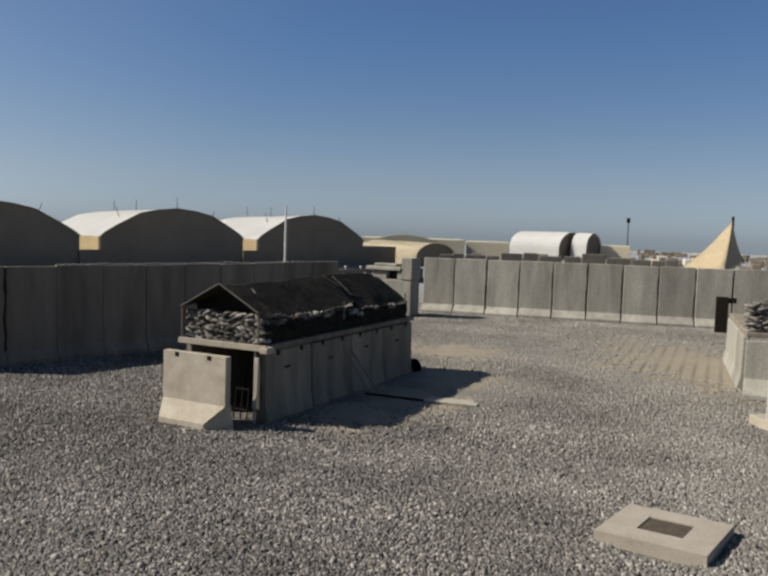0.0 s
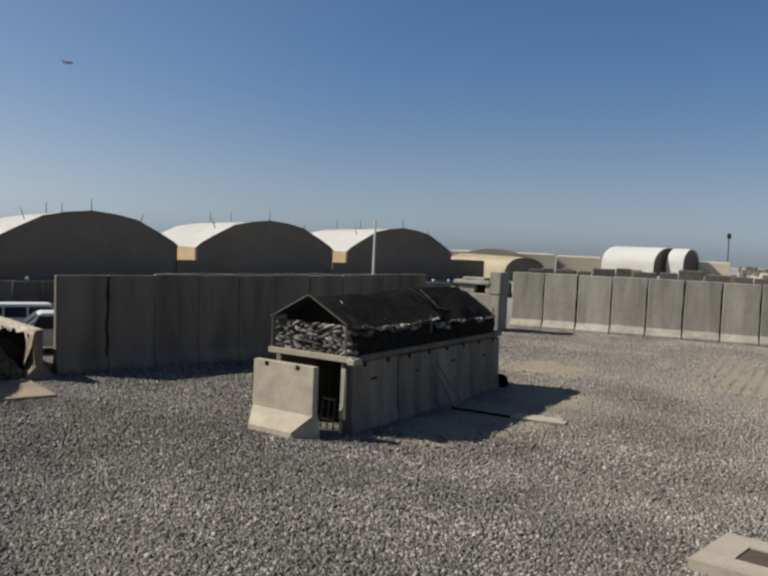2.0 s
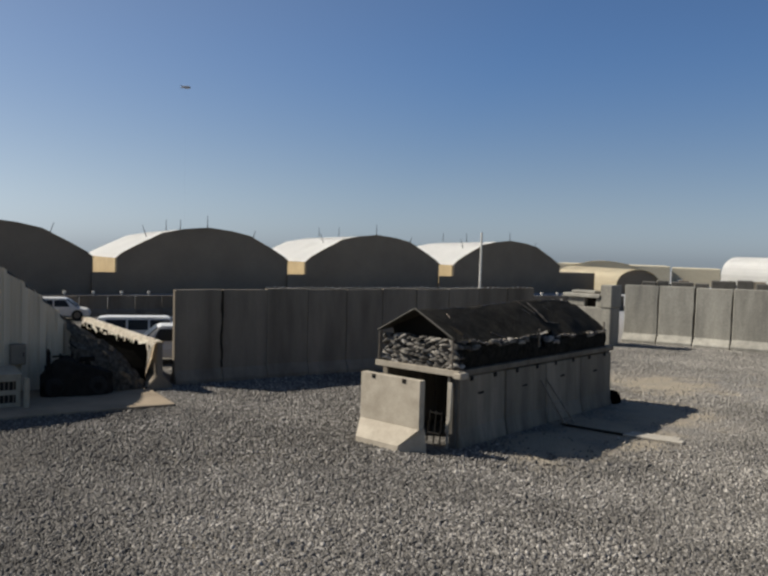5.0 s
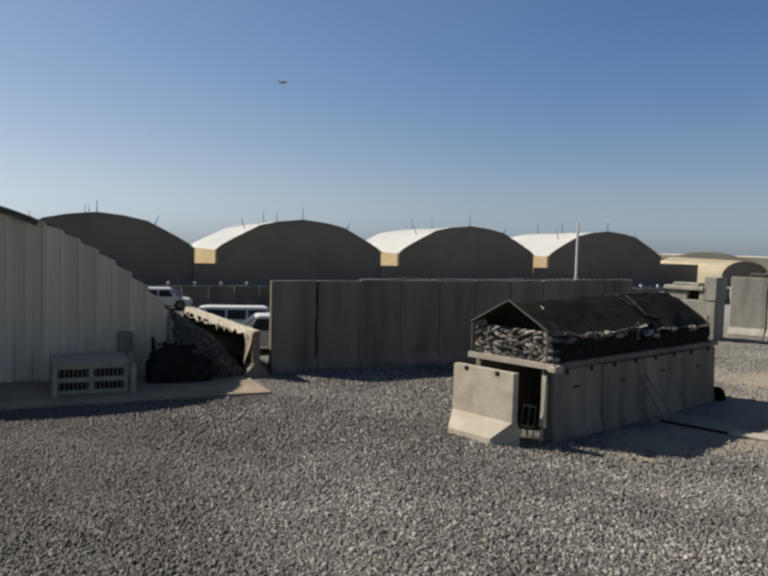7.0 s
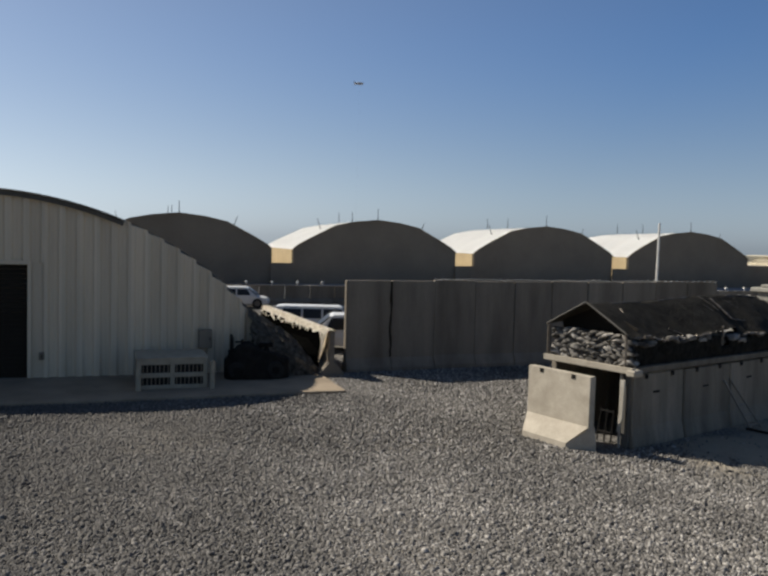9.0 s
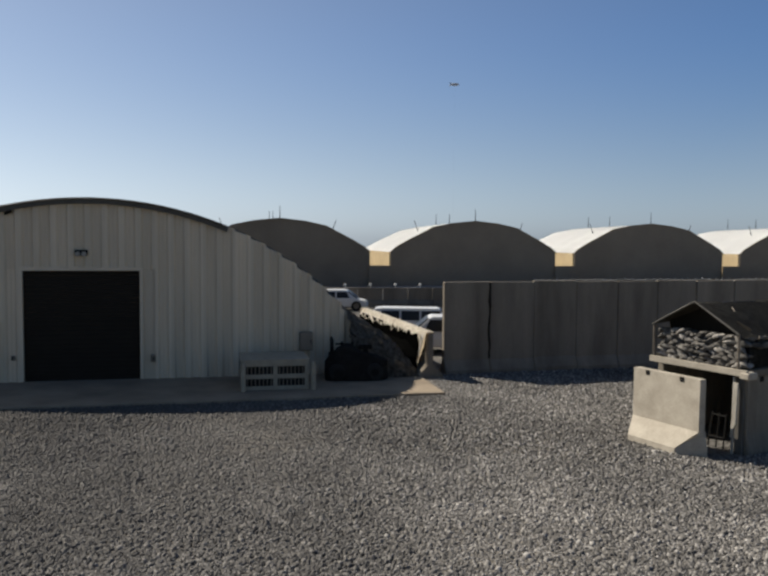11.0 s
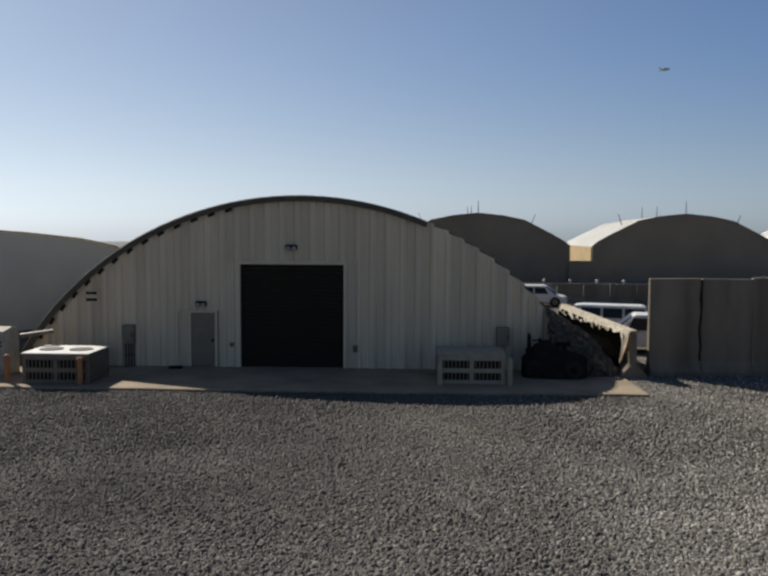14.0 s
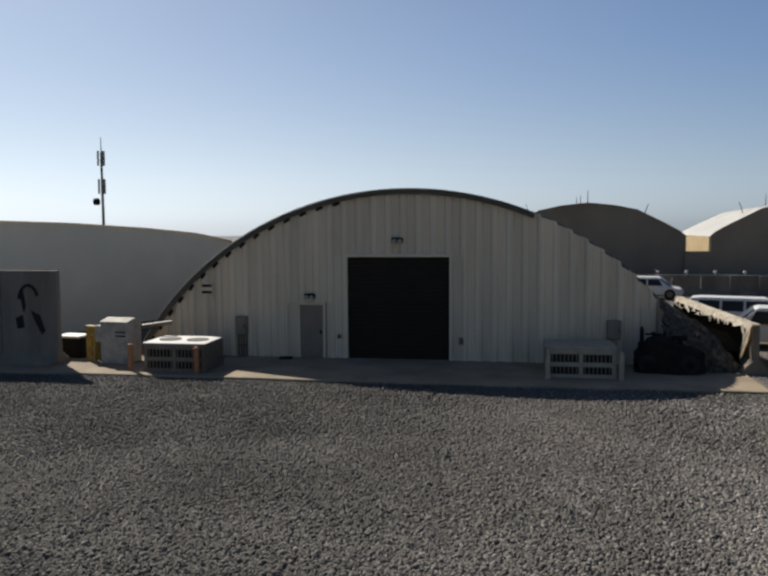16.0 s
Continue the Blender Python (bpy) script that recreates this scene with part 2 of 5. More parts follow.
def ground_material():
    m = bpy.data.materials.new("gravel_ground")
    m.use_nodes = True
    n, l = m.node_tree.nodes, m.node_tree.links
    b = n["Principled BSDF"]
    b.inputs["Roughness"].default_value = 0.95
    b.inputs["Specular IOR Level"].default_value = 0.1
    geo = n.new("ShaderNodeNewGeometry")

    def voronoi(scale):
        v = n.new("ShaderNodeTexVoronoi")
        v.inputs["Scale"].default_value = scale
        l.new(geo.outputs["Position"], v.inputs["Vector"])
        return v

    def noise_of(scale, detail=5):
        v = n.new("ShaderNodeTexNoise")
        v.inputs["Scale"].default_value = scale
        v.inputs["Detail"].default_value = detail
        l.new(geo.outputs["Position"], v.inputs["Vector"])
        return v

    def mix_of(fac, a, c, kind="MIX"):
        x = n.new("ShaderNodeMix")
        x.data_type = "RGBA"
        x.blend_type = kind
        for key, v in (("Factor", fac), ("A", a), ("B", c)):
            if isinstance(v, (int, float)):
                x.inputs[key].default_value = v
            elif isinstance(v, tuple):
                x.inputs[key].default_value = (*v, 1)
            else:
                l.new(v, x.inputs[key])
        return x.outputs["Result"]

    def range_of(v, lo, hi, a=0.0, c=1.0):
        r = n.new("ShaderNodeMapRange")
        r.inputs["From Min"].default_value, r.inputs["From Max"].default_value = lo, hi
        r.inputs["To Min"].default_value, r.inputs["To Max"].default_value = a, c
        l.new(v, r.inputs["Value"])
        return r.outputs["Result"]

    cells = voronoi(17)
    sep = n.new("ShaderNodeSeparateColor")
    l.new(cells.outputs["Color"], sep.inputs["Color"])
    stones = mix_of(range_of(sep.outputs["Red"], 0.1, 0.95), (0.075, 0.068, 0.0575), (0.2, 0.181, 0.153))
    patch = noise_of(0.22, 6)
    stones = mix_of(range_of(patch.outputs["Fac"], 0.45, 0.62), stones, mix_of(0.3, stones, (0.3, 0.25, 0.18)))
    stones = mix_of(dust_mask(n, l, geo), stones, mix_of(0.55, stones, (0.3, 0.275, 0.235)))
    # bare sandy ground where vehicles turn, beyond the bunkers, and dirt that lightens the shelter's shadow
    dirt = mix_of(noise_of(1.3).outputs["Fac"], (0.37, 0.308, 0.212), (0.26, 0.219, 0.16))
    nearest = None
    for cx, cy, rx, ry in BARE:
        sub = n.new("ShaderNodeVectorMath")
        sub.operation = "SUBTRACT"
        sub.inputs[1].default_value = (cx, cy, 0)
        l.new(geo.outputs["Position"], sub.inputs[0])
        sc = n.new("ShaderNodeVectorMath")
        sc.operation = "MULTIPLY"
        sc.inputs[1].default_value = (1 / rx, 1 / ry, 0)
        l.new(sub.outputs["Vector"], sc.inputs[0])
        ln = n.new("ShaderNodeVectorMath")
        ln.operation = "LENGTH"
        l.new(sc.outputs["Vector"], ln.inputs[0])
        if nearest is None:
            nearest = ln.outputs["Value"]
        else:
            lo = n.new("ShaderNodeMath")
            lo.operation = "MINIMUM"
            l.new(nearest, lo.inputs[0])
            l.new(ln.outputs["Value"], lo.inputs[1])
            nearest = lo.outputs["Value"]
    wob = n.new("ShaderNodeMath")
    wob.operation = "ADD"
    l.new(nearest, wob.inputs[0])
    l.new(range_of(noise_of(0.8).outputs["Fac"], 0.3, 0.7, -0.6, 0.6), wob.inputs[1])
    # wheel ruts run towards the wall
    wave = n.new("ShaderNodeTexWave")
    wave.bands_direction = "X"
    wave.inputs["Scale"].default_value = 0.66
    wave.inputs["Distortion"].default_value = 0.55
    wave.inputs["Detail"].default_value = 2
    wave.inputs["Detail Scale"].default_value = 0.12
    rot = n.new("ShaderNodeMapping")
    rot.inputs["Rotation"].default_value = (0, 0, radians(22.5))
    rot.inputs["Scale"].default_value = (1, 1, 1)
    l.new(geo.outputs["Position"], rot.inputs["Vector"])
    l.new(rot.outputs["Vector"], wave.inputs["Vector"])
    east = n.new("ShaderNodeSeparateXYZ")
    l.new(geo.outputs["Position"], east.inputs["Vector"])
    rut = n.new("ShaderNodeMath")
    rut.operation = "MULTIPLY"
    l.new(range_of(wave.outputs["Fac"], 0.6, 0.97, 0, 0.8), rut.inputs[0])
    broken = n.new("ShaderNodeMath")
    broken.operation = "MULTIPLY"
    l.new(range_of(east.outputs["X"], 6.0, 9.0), broken.inputs[0])
    l.new(range_of(noise_of(0.35).outputs["Fac"], 0.4, 0.6, 0.35, 1.0), broken.inputs[1])
    l.new(broken.outputs["Value"], rut.inputs[1])
    dirt = mix_of(rut.outputs["Value"], dirt, (0.17, 0.138, 0.098))
    near = mix_of(range_of(wob.outputs["Value"], 0.35, 1.35, 0.9, 0.0), stones, dirt)
    # far off: dusty plain
    dist = n.new("ShaderNodeVectorMath")
    dist.operation = "LENGTH"
    l.new(geo.outputs["Position"], dist.inputs[0])
    plain = mix_of(noise_of(0.05).outputs["Fac"], (0.32, 0.312, 0.3), (0.27, 0.265, 0.255))
    col = mix_of(range_of(dist.outputs["Value"], 55, 75), near, plain)
    west_toned = n.new("ShaderNodeVectorMath")
    west_toned.operation = "SCALE"
    l.new(col, west_toned.inputs[0])
    l.new(west_darkening(n, l, geo, 0.64), west_toned.inputs["Scale"])
    l.new(west_toned.outputs["Vector"], b.inputs["Base Color"])
    bp = n.new("ShaderNodeBump")
    bp.inputs["Strength"].default_value = 0.9
    bp.inputs["Distance"].default_value = 0.05
    l.new(range_of(cells.outputs["Distance"], 0.0, 0.6, 1, 0), bp.inputs["Height"])
    l.new(bp.outputs["Normal"], b.inputs["Normal"])
    return m


def stone_material():
    m = bpy.data.materials.new("loose_gravel")
    m.use_nodes = True
    n, l = m.node_tree.nodes, m.node_tree.links
    b = n["Principled BSDF"]
    b.inputs["Roughness"].default_value = 0.9
    b.inputs["Specular IOR Level"].default_value = 0.1
    geo = n.new("ShaderNodeNewGeometry")
    ramp = n.new("ShaderNodeValToRGB")
    e = ramp.color_ramp.elements
    e[0].position, e[0].color = 0.0, (0.085, 0.077, 0.0655, 1)
    e[1].position, e[1].color = 1.0, (0.38, 0.345, 0.293, 1)
    mid = e.new(0.66)
    mid.color = (0.168, 0.152, 0.129, 1)
    l.new(geo.outputs["Random Per Island"], ramp.inputs["Fac"])
    calm = n.new("ShaderNodeMix")
    calm.data_type = "RGBA"
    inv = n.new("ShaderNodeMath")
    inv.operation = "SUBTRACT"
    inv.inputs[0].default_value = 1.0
    l.new(west_darkening(n, l, geo, 0.4), inv.inputs[1])
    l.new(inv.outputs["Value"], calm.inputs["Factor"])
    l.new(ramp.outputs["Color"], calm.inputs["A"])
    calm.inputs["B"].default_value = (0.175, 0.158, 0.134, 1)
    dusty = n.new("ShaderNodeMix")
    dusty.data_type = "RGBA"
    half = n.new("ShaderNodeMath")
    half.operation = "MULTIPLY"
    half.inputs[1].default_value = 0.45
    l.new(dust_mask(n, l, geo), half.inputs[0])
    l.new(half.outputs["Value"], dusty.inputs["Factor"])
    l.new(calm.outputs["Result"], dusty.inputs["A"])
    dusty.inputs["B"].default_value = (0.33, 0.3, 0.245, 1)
    drift = n.new("ShaderNodeTexNoise")
    drift.inputs["Scale"].default_value = 0.28
    drift.inputs["Detail"].default_value = 5
    l.new(geo.outputs["Position"], drift.inputs["Vector"])
    tone = n.new("ShaderNodeMapRange")
    tone.inputs["From Min"].default_value, tone.inputs["From Max"].default_value = 0.36, 0.64
    tone.inputs["To Min"].default_value, tone.inputs["To Max"].default_value = 0.74, 1.2
    l.new(drift.outputs["Fac"], tone.inputs["Value"])
    worn = n.new("ShaderNodeVectorMath")
    worn.operation = "SCALE"
    l.new(dusty.outputs["Result"], worn.inputs[0])
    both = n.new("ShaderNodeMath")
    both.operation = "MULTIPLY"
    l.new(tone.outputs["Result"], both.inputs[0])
    l.new(west_darkening(n, l, geo, 0.64), both.inputs[1])
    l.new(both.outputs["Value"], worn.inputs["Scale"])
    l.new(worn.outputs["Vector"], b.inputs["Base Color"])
    return m


GROUND, STONE = ground_material(), stone_material()


# ---- building helpers ----
def box(bm, x0, x1, y0, y1, z0, z1, m=None):
    v = [bm.verts.new((x, y, z)) for z in (z0, z1) for x, y in ((x0, y0), (x1, y0), (x1, y1), (x0, y1))]
    for f in ((3, 2, 1, 0), (4, 5, 6, 7), (0, 1, 5, 4), (1, 2, 6, 5), (2, 3, 7, 6), (3, 0, 4, 7)):
        bm.faces.new([v[i] for i in f])
    if m is not None:
        bmesh.ops.transform(bm, matrix=m, verts=v)
    return v


def prism(bm, poly, way):
    """A polygon (list of 3D points) pushed along a vector."""
    way = Vector(way)
    a = [bm.verts.new(p) for p in poly]
    c = [bm.verts.new(Vector(p) + way) for p in poly]
    bm.faces.new(a[::-1])
    bm.faces.new(c)
    for i in range(len(poly)):
        k = (i + 1) % len(poly)
        bm.faces.new((a[i], a[k], c[k], c[i]))
    return a + c


def tube(bm, p, q, r, sides=8, r2=None):
    p, q = Vector(p), Vector(q)
    m = look(p, q)
    r2 = r if r2 is None else r2
    d = (q - p).length
    a, c = [], []
    for i in range(sides):
        w = 2 * math.pi * i / sides
        a.append(bm.verts.new(m @ Vector((r * math.cos(w), r * math.sin(w), 0))))
        c.append(bm.verts.new(m @ Vector((r2 * math.cos(w), r2 * math.sin(w), -d))))
    for i in range(sides):
        k = (i + 1) % sides
        bm.faces.new((a[i], c[i], c[k], a[k]))
    bm.faces.new(a)
    bm.faces.new(c[::-1])


def bevel(bm, width=0.02, segments=1):
    bmesh.ops.recalc_face_normals(bm, faces=bm.faces)
    bmesh.ops.bevel(bm, geom=[e for e in bm.edges if len(e.link_faces) == 2 and e.calc_face_angle(0) > 0.6],
                    offset=width, segments=segments, affect="EDGES")


def mesh_of(name, bm, material, smooth=False):
    bmesh.ops.recalc_face_normals(bm, faces=bm.faces)
    me = bpy.data.meshes.new(name)
    bm.to_mesh(me)
    bm.free()
    me.materials.append(material)
    if smooth:
        for p in me.polygons:
            p.use_smooth = True
    return me


def part(name, bm, material, parent, label="", smooth=False):
    ob = new(name, mesh_of(name, bm, material, smooth))
    ob.parent = parent
    return tagged(ob, label)


def again(name, me, parent, m):
    ob = new(name, me)
    ob.parent = parent
    ob.matrix_basis = m
    return ob


def thing(name, m, label, category, group="", kind=""):
    ob = new(name)
    ob.matrix_basis = m
    return tagged(ob, label, category, group, kind)


def solid(name, bm, material, m, label, category, group="", kind="", smooth=False):
    ob = new(name, mesh_of(name, bm, material, smooth))
    ob.matrix_basis = m
    return tagged(ob, label, category, group, kind)


def heading(p, q):
    return math.degrees(math.atan2(q[1] - p[1], q[0] - p[0]))


def polar(az, d, z=0.0):
    """A place from a bearing (degrees to the left of +y) and a distance."""
    return (-math.sin(radians(az)) * d, math.cos(radians(az)) * d, z)


# ---- ground ----
bm = bmesh.new()
ring_r = [0, 4, 8, 12, 16, 20, 25, 30, 36, 44, 55, 75, 120, 300, 900, 4000]
rings = []
for r in ring_r:
    rings.append([bm.verts.new((r * math.cos(i * math.pi / 36), r * math.sin(i * math.pi / 36),
                                0.05 * noise.noise((r * math.cos(i * math.pi / 36) * 0.3, r * math.sin(i * math.pi / 36) * 0.3, 0)) if 4 < r < 60 else -9.0 if r == 900 else -48.0 if r == 4000 else 0))
                  for i in range(72 if r else 1)])
for a, c in zip(rings, rings[1:]):
    for i in range(72):
        k = (i + 1) % 72
        bm.faces.new((a[0], c[i], c[k]) if len(a) == 1 else (a[i], c[i], c[k], a[k]))
solid("ground", bm, GROUND, pose(0, 0, 0), "grey crushed gravel yard with bare sandy patches", "ground", kind="structure", smooth=True)


# ---- tall concrete blast wall panels ----
def bag_mesh(seed):
    rnd = random.Random(seed)
    bm = bmesh.new()
    bmesh.ops.create_cube(bm, size=1)
    bmesh.ops.subdivide_edges(bm, edges=bm.edges[:], cuts=2, use_grid_fill=True)
    for v in bm.verts:
        x, y, z = v.co
        k = 1 - 0.35 * (abs(x) * 2) ** 3
        v.co = Vector((x * 0.4, y * 0.3 * k, z * 0.11 * k)) + 0.035 * noise.noise_vector(v.co * 3 + Vector((seed * 7.3, 0, 0)))
        v.co.z -= 0.05 * (abs(x) * 2) ** 2
    bmesh.ops.bevel(bm, geom=[e for e in bm.edges if e.calc_face_angle(0) > 0.7], offset=0.02, segments=1, affect="EDGES")
    return mesh_of("sandbag", bm, SANDBAG, smooth=True)


BAGS = [bag_mesh(i) for i in range(5)]

def tall_panel(name, material, width=1.93, height=3.47, seed=0, rough_edge=0.0, foot=0.62):
    rnd = random.Random(seed)
    bm = bmesh.new()
    prof = [(-foot, 0), (-foot, 0.2), (-0.13, 0.56), (-0.1, height), (0.1, height), (0.13, 0.56), (foot, 0.2), (foot, 0)]
    n = 9 if rough_edge else 1
    prism(bm, [(-width / 2, y, z) for y, z in prof], (width, 0, 0))
    bevel(bm, 0.025)
    if rough_edge:
        bmesh.ops.subdivide_edges(bm, edges=[e for e in bm.edges if e.calc_length() > 1.5 and abs(e.verts[0].co.x - e.verts[1].co.x) < 0.1], cuts=n, use_grid_fill=True)
        for v in bm.verts:
            if v.co.x > width * 0.4 and 0.3 < v.co.z < height - 0.1:
                v.co.x += rough_edge * (noise.noise((v.co.z * 1.7, seed * 3.1, 0)) - 0.4)
    return mesh_of(name, bm, material)


def panel_row(name, p, q, material, label, group, count, height=3.47, seed=1, base=0.0, lean=0.4, edge=0.0, gap=0.016, foot=0.62):
    rnd = random.Random(seed)
    L = math.dist(p, q)
    w = L / count
    made = []
    meshes = [tall_panel(name, material, w - gap, height, seed + i, edge, foot) for i in range(3)]
    bm = bmesh.new()
    box(bm, w / 2 - gap / 2 - 0.01 - edge * 1.1, w / 2 + gap / 2 + 0.01, -0.04, 0.04, 0.0, height - 0.12)
    seal = mesh_of("joint_strip", bm, BLACK_DOOR)
    for i in range(count):
        s = (i + 0.5) / count
        ob = new(name, meshes[i % 3])
        ob.matrix_basis = pose(p[0] + (q[0] - p[0]) * s, p[1] + (q[1] - p[1]) * s, base + rnd.uniform(-0.05, 0.01),
                               rnd.uniform(-lean, lean), rnd.uniform(-lean, lean), heading(p, q) + rnd.uniform(-0.7, 0.7))
        tagged(ob, label, "blast wall", group)
        made.append(ob)
        if i < count - 1:
            again("joint_strip", seal, ob, Matrix())
    return made


# far row in the sun-toned concrete, near row in the shade-darkened copy
panel_row("blast_wall_panel", (1.83, 50.07), (25.44, 43.62), WALL_CONCRETE_LIT,
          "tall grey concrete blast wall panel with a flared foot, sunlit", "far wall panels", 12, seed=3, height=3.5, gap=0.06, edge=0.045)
shaded = panel_row("blast_wall_panel", (-14.5, 24.93), (-2.9, 38.9), CONCRETE_SHADED,
          "tall grey concrete blast wall panel on gravel, toned dark for shade", "shaded wall panels", 10, seed=8, height=3.47, foot=0.3)
bm = bmesh.new()
edge = [(0.9 + 0.1 * noise.noise((z * 1.3, 4, 0)) + 0.03 * noise.noise((z * 6, 1, 0)), 0.58 + (3.44 - 0.58) * i / 30) for i, z in enumerate([0.1 * k for k in range(31)])]
for (xa, za), (xb, zb) in zip(edge, edge[1:]):
    wa, wb = 0.035 + 0.03 * noise.noise((za * 2, 9, 0)), 0.035 + 0.03 * noise.noise((zb * 2, 9, 0))
    bm.faces.new([bm.verts.new(p) for p in ((xa - wa, -0.137, za), (xa + wa, -0.137, za), (xb + wb, -0.137, zb), (xb - wb, -0.137, zb))])
bmesh.ops.remove_doubles(bm, verts=bm.verts, dist=0.0005)
bmesh.ops.solidify(bm, geom=bm.faces[:], thickness=0.03)
part("broken_edge", bm, BLACK_DOOR, shaded[0], "dark broken edge of the panel")
panel_row("blast_wall_panel", (-32.5, 2.15), (-29.46, 5.45), CONCRETE_SHADED,
          "grey concrete blast wall panel with a painted emblem", "painted wall panels", 2, seed=38, height=3.45)


booth = thing("lookout_box", pose(-0.85, 46.9, 0, 0, 0, -26), "pale concrete lookout post with a dark opening at the wall corner", "lookout")
for x0, x1, y0, y1, z0, z1 in ((-0.7, 2.0, 0.0, 1.2, 0, 2.2), (1.35, 2.05, -0.05, 1.25, 2.2, 3.5), (-0.7, 0.35, 0.05, 1.15, 2.2, 2.72), (1.05, 1.35, 0.02, 1.1, 2.2, 2.72), (-1.0, 1.35, -0.12, 1.2, 2.72, 2.95), (-0.6, 0.9, 0.2, 1.0, 2.95, 3.12)):
    bm = bmesh.new()
    box(bm, x0, x1, y0, y1, z0, z1)
    bevel(bm, 0.04)
    part("wall_block", bm, WALL_CONCRETE_LIT, booth)
bm = bmesh.new()
box(bm, 0.35, 1.05, 0.4, 0.5, 2.2, 2.72)
part("dark_opening", bm, BLACK_DOOR, booth)
for i in range(14):
    again("sandbag", BAGS[i % 5], booth, pose(-1.9 + (i % 7) * 0.3, 0.4, 2.3 - 0.02 * (i % 3) + 0.13 * (i // 7), 0, 0, 10 * (i % 5)))
bm = bmesh.new()
box(bm, -2.2, -0.72, 0.1, 1.0, 0, 2.22)
bevel(bm, 0.05)
part("wall_block", bm, WALL_CONCRETE_LIT, booth)
bm = bmesh.new()
wp, wq = Vector((-12.2, 27.7, 3.58)), Vector((-3.0, 38.75, 3.55))
turns, per = 44, 9
way = wq - wp
side = Vector((way.y, -way.x, 0)).normalized()
prev = None
rw = random.Random(6)
for i in range(turns * per + 1):
    w = 2 * math.pi * i / per
    p = wp + way * (i / (turns * per)) + side * (0.1 + 0.08 * noise.noise((i * 0.03, 7, 2))) * math.cos(w) + Vector((0, 0, -0.07 + 0.03 * math.sin(w) + 0.04 * noise.noise((i * 0.05, 3, 1))))
    if prev is not None:
        tube(bm, prev, p, 0.009, 3)
    prev = p
solid("razor_wire", bm, WIRE, pose(0, 0, 0), "coil of bright razor wire along the wall top", "wire")


# ---- low barriers ----
def low_barrier_mesh(width=1.78, height=1.85, foot=0.38):
    bm = bmesh.new()
    prof = [(-foot - 0.1, 0), (-foot - 0.1, 0.16), (-0.1, 0.6), (-0.09, height), (0.09, height), (0.1, 0.6), (foot + 0.1, 0.16), (foot + 0.1, 0)]
    prism(bm, [(-width / 2, y, z) for y, z in prof], (width, 0, 0))
    bevel(bm, 0.02)
    return bm


low_mesh = mesh_of("low_barrier", low_barrier_mesh(), CONCRETE_SHADED)
bp, bq = (-14.3, 23.75), (-22.3, 30.5)
for i in range(5):
    s = (i + 0.5) / 5
    ob = new("low_barrier", low_mesh)
    ob.matrix_basis = Matrix.Translation((bp[0] + (bq[0] - bp[0]) * s, bp[1] + (bq[1] - bp[1]) * s, -0.02)) @ pose(0, 0, 0, 0, 0, heading(bp, bq)) @ Matrix.Diagonal((1.16, 1.0, 0.9, 1))
    tagged(ob, "waist-high flared concrete barrier beside the metal building", "barrier", "barriers beside the building")
lamp_row_p, lamp_row_q = polar(44, 56.5), polar(-2, 80)
low_wall = thing("perimeter_barrier", pose(0, 0, 0), "low dark concrete barrier row in front of the hangars", "barrier")
count = 31
lw = math.dist(lamp_row_p[:2], lamp_row_q[:2]) / count
bm = bmesh.new()
prism(bm, [(-lw / 2 + 0.02, y, z) for y, z in [(-0.35, 0), (-0.3, 0.3), (-0.1, 0.5), (-0.08, 1.42), (0.08, 1.42), (0.1, 0.5), (0.3, 0.3), (0.35, 0)]], (lw - 0.04, 0, 0))
seg = mesh_of("barrier_section", bm, CONCRETE_SHADED)
bm = bmesh.new()
tube(bm, (0, 0, 1.4), (0, 0, 1.6), 0.03)
box(bm, -0.09, 0.09, -0.09, 0.09, 1.58, 1.72)
cap = mesh_of("post_lamp", bm, WHITE_UNIT)
for i in range(count):
    s = (i + 0.5) / count
    m = pose(lamp_row_p[0] + (lamp_row_q[0] - lamp_row_p[0]) * s, lamp_row_p[1] + (lamp_row_q[1] - lamp_row_p[1]) * s, 0, 0, 0, heading(lamp_row_p, lamp_row_q))
    again("barrier_section", seg, low_wall, m)
    again("post_lamp", cap, low_wall, m)


# ---- sandbag shelters ----


